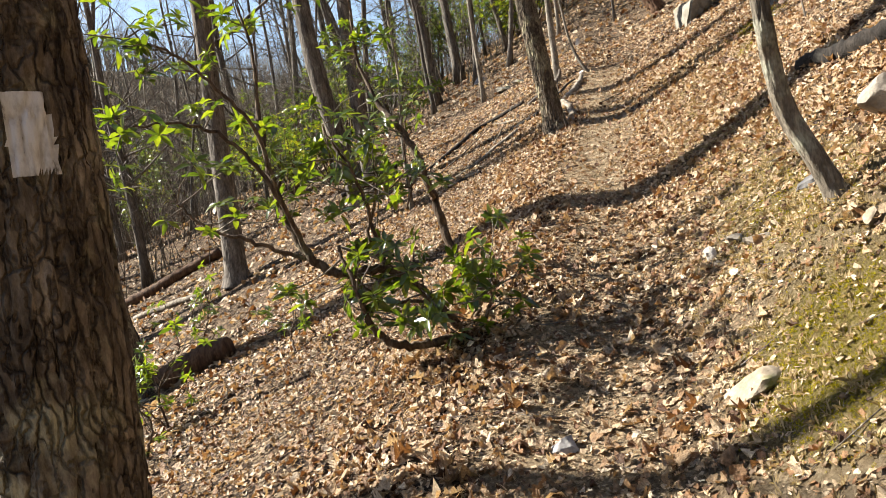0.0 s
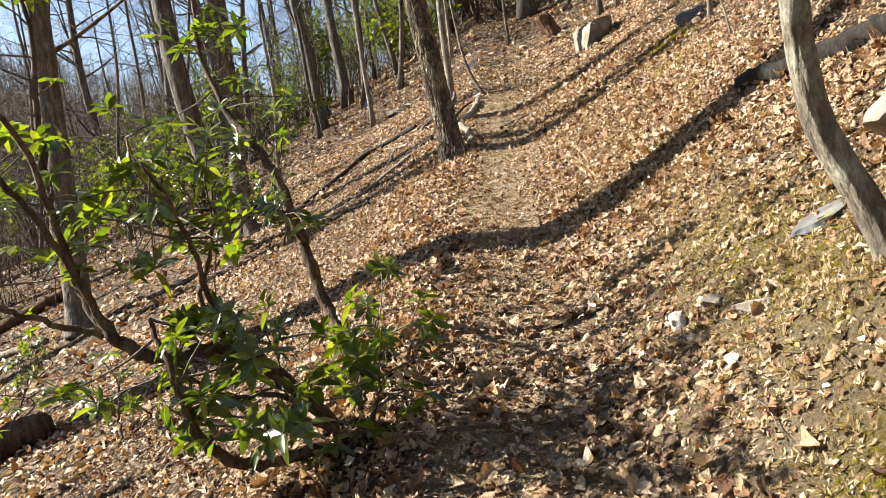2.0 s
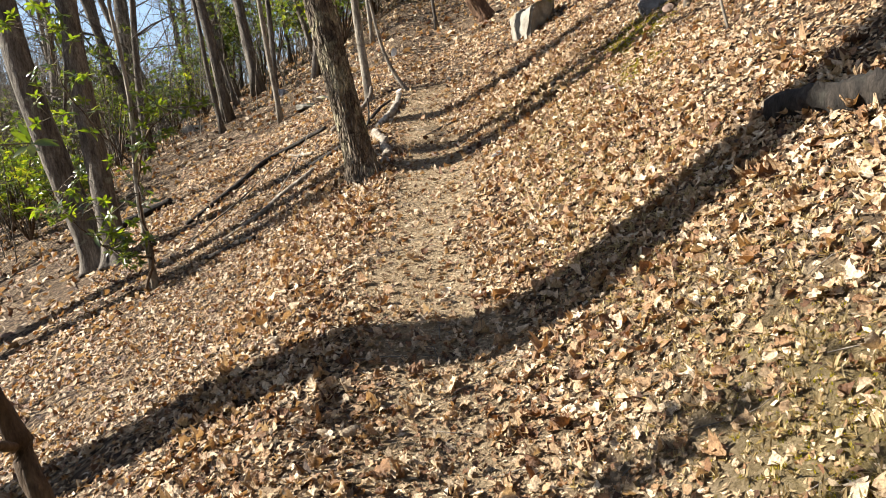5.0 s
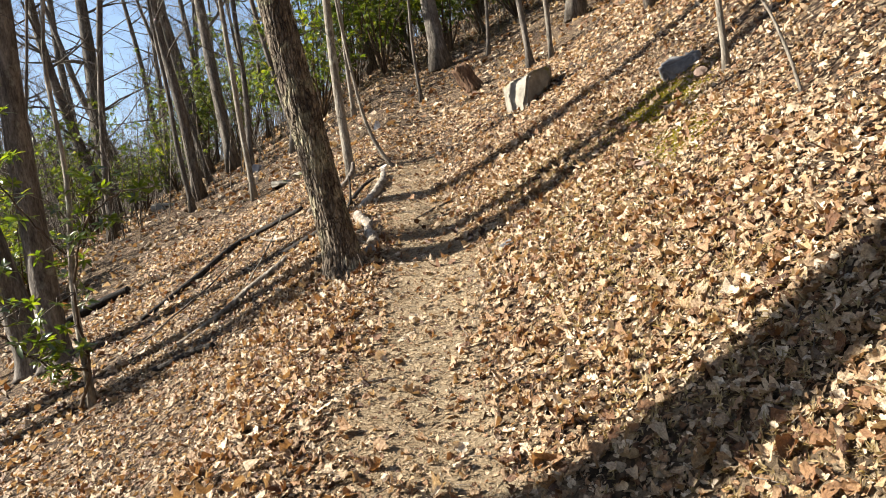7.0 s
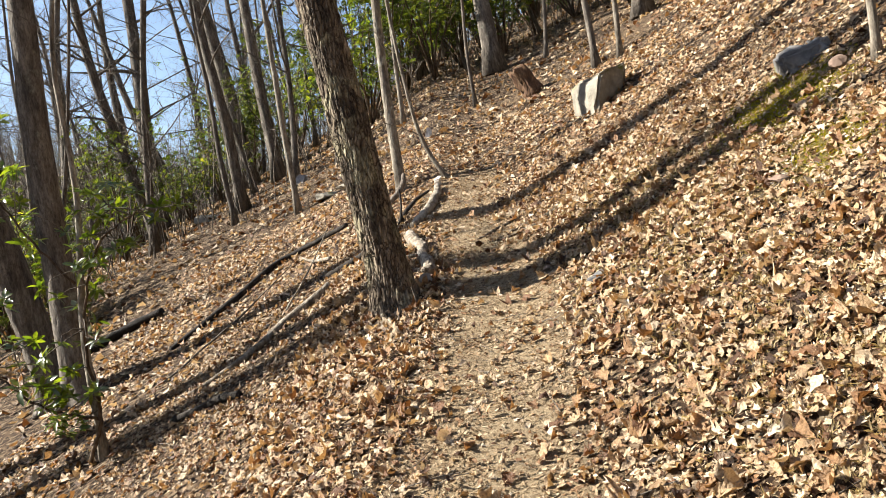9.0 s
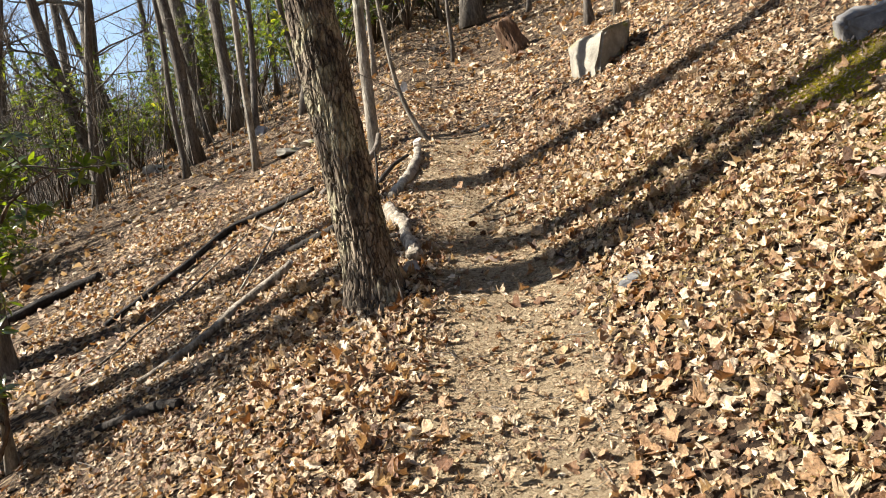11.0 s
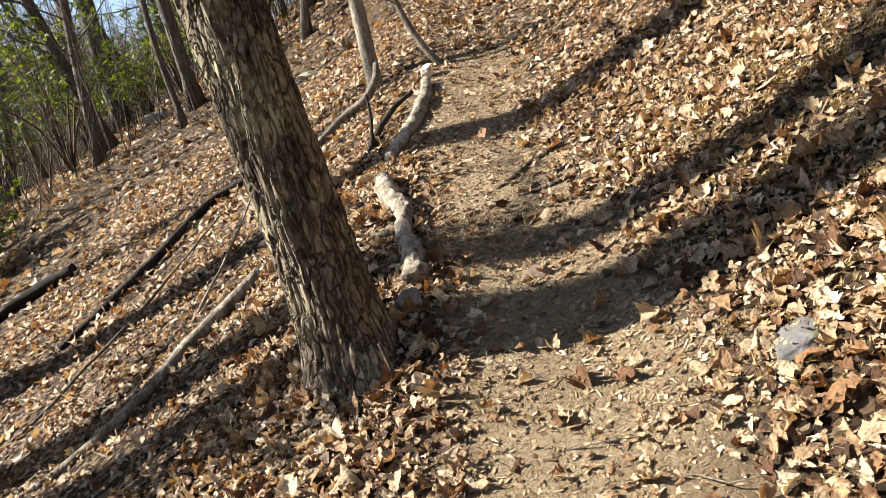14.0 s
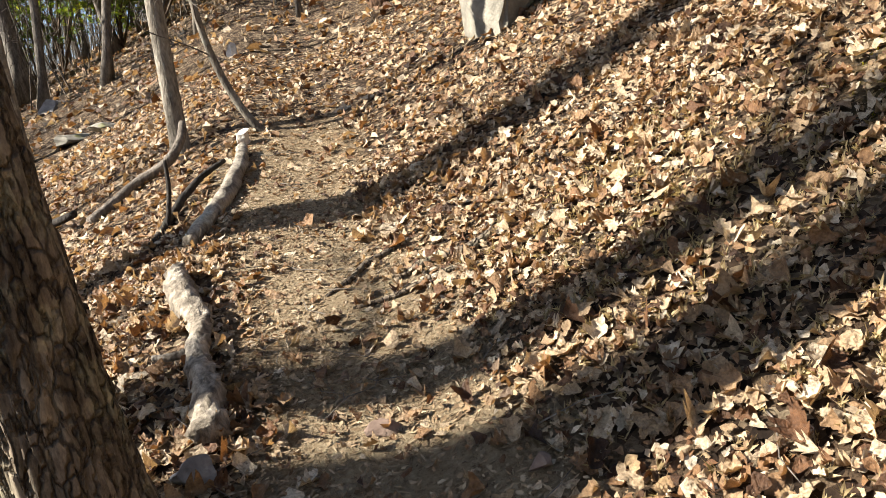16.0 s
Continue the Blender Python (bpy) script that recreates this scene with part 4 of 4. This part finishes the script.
limb_on_ground("dead_branch", [(-4.7, 15.4, 0.06, 0.02), (-5.3, 15.4, 0.065, 0.02), (-6.1, 15.0, 0.06, 0.0)], "fallen limb on the lower slope", CHARRED, seed=9)
limb_on_ground("tree_root", [(0.02, 12.28, 0.012, -0.004), (-0.17, 12.2, 0.016, 0.0), (-0.27, 12.08, 0.014, -0.002), (-0.38, 11.98, 0.008, -0.004)], "dark exposed root crossing the trail", BARK, "root", seed=10)
limb_on_ground("tree_root", [(0.32, 11.95, 0.02, -0.004), (0.2, 11.93, 0.022, 0.004), (0.06, 12.02, 0.02, 0.002), (-0.1, 11.96, 0.012, -0.004)], "thick exposed root at the trail edge", BARK, "root", seed=11)
limb_on_ground("tree_root", [(0.2, 11.84, 0.014, -0.004), (0.02, 11.86, 0.013, 0.002), (-0.12, 11.84, 0.012, 0.0), (-0.29, 11.84, 0.008, -0.004)], "thin exposed root across the trail", BARK, "root", seed=38)
limb_on_ground("fallen_log", [(-12.0, 14.9, 0.13, 0), (-10.8, 15.1, 0.13, 0.02), (-9.5, 15.4, 0.11, 0.05)], "dark log fallen across the lower slope", ROTTEN, "log", 12, seed=12)
limb_on_ground("dead_branch", [(-10.7, 13.6, 0.06, 0), (-9.3, 13.1, 0.065, 0.02), (-8.2, 12.6, 0.05, 0.03)], "pale dead branch near the dark tree", DEADWOOD, seed=13)
limb_on_ground("fallen_log", [(-5.45, 7.2, 0.14, 0.0), (-5.0, 7.25, 0.15, 0.02), (-4.6, 7.28, 0.13, 0.02)], "short rotten log beside the forked tree", ROTTEN, "log", 14, 0.06, seed=14)
limb_on_ground("arching_shoot", [(1.9, 8.69, 0.011, -0.01), (1.87, 8.74, 0.0094, 0.3), (1.8, 8.79, 0.0078, 0.62), (1.61, 8.86, 0.0062, 1.03), (1.41, 8.97, 0.0046, 1.25), (1.2, 9.08, 0.003, 1.43)], "thin dead shoot arching out over the bank", BARK_PALE, "branch", 6, 0.05, 16, rings=30)
limb_on_ground("upright_stick", [(-0.84, 10.56, 0.008, 0.0), (-0.85, 10.57, 0.007, 0.07), (-0.865, 10.575, 0.006, 0.14)], "broken stick standing in the leaves", TWIG, "stick", seed=15)

# ---- broken stump up the slope ----
sx, sy = 0.98, 18.75
stump = thing("stump", (sx, sy, z_at(sx, sy) - 0.05), "reddish-brown broken stump on the upper slope", "stump")
part("stump_body", np_mesh("stump_body", *tube([(0.04, 0, -0.05, 0.23), (0.0, 0, 0.1, 0.19), (-0.06, 0, 0.22, 0.175), (-0.12, 0, 0.36, 0.165), (-0.19, 0, 0.48, 0.17), (-0.22, 0, 0.53, 0.15), (-0.2, 0, 0.5, 0.1), (-0.15, 0, 0.4, 0.06)], 36, 0.09, 3, furrows(0.05, 5, 2)), ROTTEN), stump)

# ---- evergreen laurel beside the trail ----


def blade(rng, long, wide, droop, fold):
    """One laurel leaf, creased along its midrib, pointing along +x."""
    rows = []
    for s, w in ((0.0, 0.06), (0.12, 0.25), (0.4, 1.0), (0.7, 0.85), (0.92, 0.35), (1.0, 0.03)):
        z = -droop * s * s * long
        for sgn in (-1, 0, 1):
            rows.append((s * long, sgn * w * wide, z + fold * abs(sgn) * w * wide))
    f = []
    for k in range(5):
        for c in (0, 1):
            a, b = 3 * k + c, 3 * k + 3 + c
            f += [(a, b, b + 1), (a, b + 1, a + 1)]
    return np.array(rows), np.array(f)


def whorl(rng, count, long):
    """A rosette of leaves round a twig's end."""
    pieces = []
    for k in range(count):
        v, f = blade(rng, long * rng.uniform(0.7, 1.15), long * rng.uniform(0.15, 0.21), rng.uniform(0.0, 0.55), rng.uniform(0.1, 0.5))
        a, e = 2 * np.pi * k / count + rng.uniform(-0.3, 0.3), rng.uniform(-0.35, 0.75)
        m = np.array((Matrix.Rotation(a, 3, "Z") @ Matrix.Rotation(-e, 3, "Y") @ Matrix.Rotation(rng.uniform(-0.5, 0.5), 3, "X")))
        pieces.append((v @ m.T + [0, 0, rng.uniform(-0.02, 0.01)], f))
    return joined(pieces)


lr = np.random.default_rng(21)
WHORLS = [np_mesh("leaf_whorl", *whorl(lr, int(lr.integers(6, 10)), lr.uniform(0.075, 0.1)), LAUREL_LEAF) for _ in range(9)]
SPRIGS = [np_mesh("leaf_sprig", *whorl(lr, int(lr.integers(4, 6)), lr.uniform(0.085, 0.11)), LAUREL_LEAF) for _ in range(5)]


def leaf_end(plant, q, rng, meshes, name, size=1.0):
    ob = part(name, meshes[rng.integers(0, len(meshes))], plant)
    ob.matrix_basis = pose(*q, rng.normal(0, 28), rng.normal(0, 28), rng.uniform(0, 360)) @ Matrix.Scale(size * rng.uniform(0.8, 1.15), 4)


def laurel(name, base, stems, rng, label, ends, bare_share=0.3, size=1.0):
    """An evergreen shrub: crooked stems, twigs and rosettes of leaves."""
    plant = thing(name, base, label, "shrub")
    off = np.array(base)
    for s in stems:
        p = spline(s, 7 * len(s))
        p[:, :3] -= off
        p[:, :3] += rng.normal(0, 0.006, (len(p), 3))
        part("stem", np_mesh("stem", *tube(p, 9, 0.05, int(rng.integers(99))), LAUREL_BARK), plant)
        n = len(p)
        twigs = []
        for _ in range(int(ends * len(s) / 5)):
            k = int(n * rng.uniform(bare_share, 1.0)) if rng.random() < 0.8 else n - 1
            k = min(k, n - 1)
            q = p[k, :3].copy()
            d = rng.normal(0, 1, 3) * [1, 1, 0.7] + [0, 0, 0.45]
            d /= np.linalg.norm(d)
            long, pts = rng.uniform(0.1, 0.42) * size, []
            for t in (0, 0.3, 0.65, 1):
                pts.append([*q, 0.006 * (1 - 0.6 * t)])
                d = d + rng.normal(0, 0.25, 3)
                d /= np.linalg.norm(d)
                q = q + d * long * 0.33
            twigs.append(tube(pts, 4))
            leaf_end(plant, pts[-1][:3], rng, WHORLS, "leaf_whorl", size)
            if rng.random() < 0.5:
                w = d + rng.normal(0, 0.7, 3)
                w = np.array(pts[2][:3]) + w / np.linalg.norm(w) * long * 0.4
                twigs.append(tube([[*pts[2][:3], 0.004], [*w, 0.003]], 4))
                leaf_end(plant, w, rng, WHORLS, "leaf_whorl", size * 0.9)
        part("twig_spray", np_mesh("twig_spray", *joined(twigs), TWIG), plant)["kind"] = "stuff"
    return plant


lz = z_at(-1.15, 4.45)
laurel("laurel_shrub", (-1.15, 4.45, lz), [
    [(-1.22, 4.65, lz - 0.03, 0.03), (-1.44, 4.51, 0.84, 0.03), (-1.59, 4.42, 0.98, 0.03), (-1.83, 4.31, 1.0, 0.03), (-2.01, 4.27, 1.12, 0.027), (-2.14, 4.3, 1.39, 0.023), (-2.25, 4.39, 1.7, 0.02), (-2.3, 4.5, 2.08, 0.015), (-2.33, 4.62, 2.52, 0.011), (-2.41, 4.67, 2.9, 0.006)],
    [(-1.17, 4.51, lz - 0.03, 0.028), (-1.47, 4.22, 0.52, 0.026), (-1.61, 4.13, 0.64, 0.022), (-1.67, 4.08, 0.9, 0.016), (-1.78, 4.17, 1.18, 0.009)],
    [(-1.11, 4.94, lz + 0.02, 0.034), (-1.38, 5.35, 0.95, 0.034), (-1.48, 5.4, 1.34, 0.032), (-1.54, 5.4, 1.66, 0.028), (-1.67, 5.48, 1.91, 0.024), (-1.88, 5.65, 2.19, 0.018), (-2.01, 5.75, 2.6, 0.012), (-2.03, 5.87, 3.1, 0.007)],
    [(-2.01, 4.27, 1.12, 0.018), (-2.1, 4.11, 1.58, 0.015), (-2.26, 3.98, 1.91, 0.012), (-2.48, 3.83, 2.04, 0.009), (-2.71, 3.66, 2.04, 0.005)],
    [(-2.14, 4.3, 1.39, 0.016), (-2.2, 4.21, 1.95, 0.013), (-2.37, 4.08, 2.28, 0.01), (-2.57, 3.99, 2.5, 0.008), (-2.74, 3.89, 2.58, 0.004)],
    [(-1.59, 4.42, 0.98, 0.014), (-1.61, 4.33, 1.37, 0.012), (-1.64, 4.24, 1.63, 0.009), (-1.77, 4.22, 1.91, 0.005)],
    [(-1.48, 5.4, 1.34, 0.015), (-1.42, 5.02, 1.52, 0.012), (-1.54, 4.67, 1.54, 0.009), (-1.68, 4.32, 1.49, 0.005)],
    [(-1.2, 4.57, lz, 0.014), (-1.2, 4.42, 0.62, 0.012), (-1.34, 4.29, 0.82, 0.01), (-1.38, 4.22, 1.0, 0.005)],
    [(-1.15, 4.62, lz, 0.012), (-1.06, 4.67, 0.68, 0.01), (-0.99, 4.65, 0.82, 0.005)],
    [(-1.13, 4.87, lz, 0.012), (-1.08, 4.97, 0.75, 0.01), (-1.03, 4.99, 0.95, 0.005)],
    [(-1.18, 4.5, lz, 0.016), (-1.35, 4.42, lz + 0.22, 0.013), (-1.6, 4.3, lz + 0.3, 0.01), (-1.72, 4.2, lz + 0.48, 0.006)],
    [(-1.12, 4.42, lz, 0.014), (-1.2, 4.22, lz + 0.16, 0.011), (-1.34, 4.05, lz + 0.26, 0.006)],
    [(-1.1, 4.46, lz, 0.012), (-0.98, 4.4, lz + 0.14, 0.009), (-0.92, 4.32, lz + 0.28, 0.005)],
    [(-1.55, 4.5, 0.86, 0.014), (-1.66, 4.42, 1.2, 0.012), (-1.58, 4.5, 1.5, 0.008), (-1.62, 4.62, 1.75, 0.005)],
    [(-2.05, 4.28, 1.12, 0.014), (-2.3, 4.1, 1.3, 0.012), (-2.55, 4.05, 1.42, 0.009), (-2.7, 4.0, 1.6, 0.005)],
], lr, "evergreen laurel shrub with crooked stems and glossy leaves", 12, 0.52, 1.15)
for bx, by, tall, ends in ((-4.3, 5.6, 0.7, 14), (-4.0, 4.9, 0.5, 11), (-5.7, 8.2, 0.6, 12), (-6.6, 10.0, 0.5, 10), (-5.2, 5.9, 0.6, 12), (-3.2, 6.1, 0.35, 8)):
    bz = z_at(bx, by)
    laurel("small_laurel", (bx, by, bz), [[(bx, by, bz, 0.012), (bx + lr.normal(0, 0.1), by + lr.normal(0, 0.1), bz + tall * 0.5, 0.009), (bx + lr.normal(0, 0.2), by + lr.normal(0, 0.2), bz + tall, 0.004)],
                                          [(bx, by, bz, 0.01), (bx + lr.normal(0, 0.15), by + lr.normal(0, 0.15), bz + tall * 0.4, 0.007), (bx + lr.normal(0, 0.3), by + lr.normal(0, 0.3), bz + tall * 0.8, 0.004)]],
           lr, "low young laurel with green leaves on the slope", ends, 0.4)

# leafy sprigs climbing the thin sapling
bx, by = -3.36, 10.98
bz = z_at(bx, by)
laurel("leafy_shrub", (bx - 0.1, by - 0.05, bz), [
    [(bx - 0.08, by - 0.05, bz, 0.016), (bx + 0.08, by - 0.1, bz + 0.35, 0.014), (bx + 0.05, by - 0.08, bz + 0.9, 0.012), (bx + 0.25, by - 0.1, bz + 1.5, 0.009), (bx + 0.6, by - 0.1, bz + 1.75, 0.005)],
    [(bx + 0.05, by - 0.08, bz + 0.3, 0.012), (bx - 0.3, by - 0.15, bz + 0.45, 0.01), (bx - 0.6, by - 0.2, bz + 0.8, 0.006), (bx - 0.7, by - 0.2, bz + 1.1, 0.004)],
    [(bx, by, bz + 1.3, 0.01), (bx - 0.3, by - 0.1, bz + 1.8, 0.008), (bx - 0.5, by - 0.1, bz + 2.3, 0.006), (bx - 0.45, by - 0.1, bz + 2.7, 0.004)],
], lr, "sparse shrub with backlit yellow-green leaves round a sapling", 34, 0.25, 1.1)


def thicket(name, at, wide, tall, seed, material, label, leaves):
    """A distant evergreen shrub: stems and a loose crown of small leaf clumps."""
    rng = np.random.default_rng(seed)
    plant = thing(name, (*at, z_at(*at) - 0.03), label, "shrub", "understory")
    stems, tips = [], []
    for _ in range(9):
        a, r = rng.uniform(0, 2 * np.pi), wide * rng.uniform(0.25, 1.0)
        top = np.array([r * math.cos(a), r * math.sin(a), tall * rng.uniform(0.45, 1.0)])
        mid = top * [0.35, 0.35, 0.5] + rng.normal(0, 0.08, 3)
        stems.append(tube(spline([(0, 0, 0, 0.025), (*mid, 0.016), (*top, 0.006)], 8), 5))
        tips += [mid + (top - mid) * rng.uniform(0.2, 1.1) + rng.normal(0, 0.22, 3) * [1, 1, 0.8] for _ in range(leaves // 9)]
    part("stem_clump", np_mesh("stem_clump", *joined(stems), LAUREL_BARK), plant)["kind"] = "stuff"
    pieces = []
    for q in tips:
        for _ in range(5):
            v, f = blade(rng, rng.uniform(0.11, 0.19), 0.042, rng.uniform(0, 0.4), 0.2)
            v, f = v[[0, 3, 5, 6, 8, 15, 16]], np.array([(0, 1, 3), (0, 4, 2), (1, 5, 3), (2, 4, 6)])
            e = Euler((rng.uniform(-0.8, 0.8), rng.uniform(-0.9, 0.6), rng.uniform(0, 6.28))).to_matrix()
            pieces.append((v @ np.array(e).T + q, f))
    part("foliage", np_mesh("foliage", *joined(pieces), material), plant)["kind"] = "stuff"
    return plant


bushes = [thicket("understory_laurel", (-8.5 + k, 27.0), 1.1 + 0.2 * k, 1.9 + 0.4 * k, 60 + k, LAUREL_LEAF if k < 2 else NEEDLE, "green laurel thicket in the understory", 180) for k in range(4)]
for tx, ty, s in [(-7.2, 17.2, 0.9), (-8.6, 18.0, 1.0), (-9.8, 19.5, 1.1), (-11.5, 22, 1.2), (-9.2, 24, 1.1), (-13, 27, 1.3), (-10.5, 28, 1.2), (-15, 30, 1.4), (-12.5, 34, 1.5), (-8.0, 30, 1.2), (-5.5, 29, 1.2),
                  (-3.6, 26.5, 1.2), (-2.6, 25.0, 1.3), (-1.7, 26.5, 1.5), (-0.8, 25.3, 1.3), (0.0, 27, 1.5), (1.2, 26.3, 1.3), (2.2, 27.2, 1.4), (3.2, 26, 1.2), (-3.2, 29, 1.6), (-1.4, 30, 1.7), (0.8, 31, 1.7), (2.8, 31, 1.6),
                  (4.2, 24, 1.1), (5, 28, 1.4), (-6.8, 33, 1.5), (-18, 27, 1.3), (-20, 33, 1.5), (-16, 22, 1.1), (5.6, 21, 0.9), (-24, 30, 1.5), (-5, 36, 1.8), (0, 37, 1.9), (4, 36, 1.7)]:
    b = copy_thing(bushes[rng.integers(0, 4)], pose(tx, ty, z_at(tx, ty) - 0.03, 0, 0, rng.uniform(0, 360)))
    b.scale = (s, s, s * rng.uniform(0.9, 1.3))

# brushwood: countless thin stems and twigs between the trees
pieces = []
br = np.random.default_rng(33)
for _ in range(4200):
    tx, ty = br.uniform(-30, 12), br.uniform(15, 52)
    if tx > -4 and ty < 25 or tx > 4.5 and ty < 20 or tx > -8 and ty < 21:
        continue
    th = br.uniform(0.8, 4.5)
    q = np.array([tx, ty, z_at(tx, ty)])
    l = br.normal(0, 0.12, 2) * th
    top = q + [l[0], l[1], th]
    pieces.append(tube([[*q, 0.014], [*(q + (top - q) * 0.3 + br.normal(0, 0.05 * th, 3)), 0.011], [*(q + (top - q) * 0.65 + br.normal(0, 0.06 * th, 3)), 0.008], [*top, 0.004]], 3, capped=False))
    for _ in range(6):
        b = q + (top - q) * br.uniform(0.2, 1)
        d = br.normal(0, 1, 3)
        d[2] = abs(d[2]) * 0.7 + 0.2
        pieces.append(tube([[*b, 0.007], [*(b + d * th * 0.14), 0.003]], 3, capped=False))
tagged(new("brushwood", np_mesh("brushwood", *joined(pieces), TWIG)), "tangle of thin bare stems and twigs in the woods", "brush", kind="stuff")

# ---- the painted trail blaze on the oak ----
trunk = [o for o in blazed.children if o.name.startswith("trunk")][0]
tv = np.empty(len(trunk.data.vertices) * 3)
trunk.data.vertices.foreach_get("co", tv)
tv = tv.reshape(-1, 3)
toward = np.array([0.83, -0.56])
bl_z = 1.7 - blazed.location.z
faces = []
for poly in trunk.data.polygons:
    c = tv[list(poly.vertices)].mean(0)
    rel = c[:2] - [0.05, 0.047]
    r = rel / (np.linalg.norm(rel) + 1e-9)
    side = math.atan2(r[0] * toward[1] - r[1] * toward[0], r @ toward) * 0.175
    edge = 0.005 * math.sin(23 * c[2]) + 0.004 * math.sin(90 * side)
    if abs(side) < 0.046 + edge * 0.6 and abs(c[2] - bl_z) < 0.086 + edge:
        faces.append([int(q) for q in poly.vertices])
used = sorted({q for f in faces for q in f})
where = {q: k for k, q in enumerate(used)}
pv = tv[used].copy()
pv[:, :2] = [0.05, 0.047] + (pv[:, :2] - [0.05, 0.047]) * 1.015
part("trail_blaze", np_mesh("trail_blaze", pv, np.array([[where[q] for q in f] for f in faces]), PAINT), blazed, "cracked white painted trail blaze")
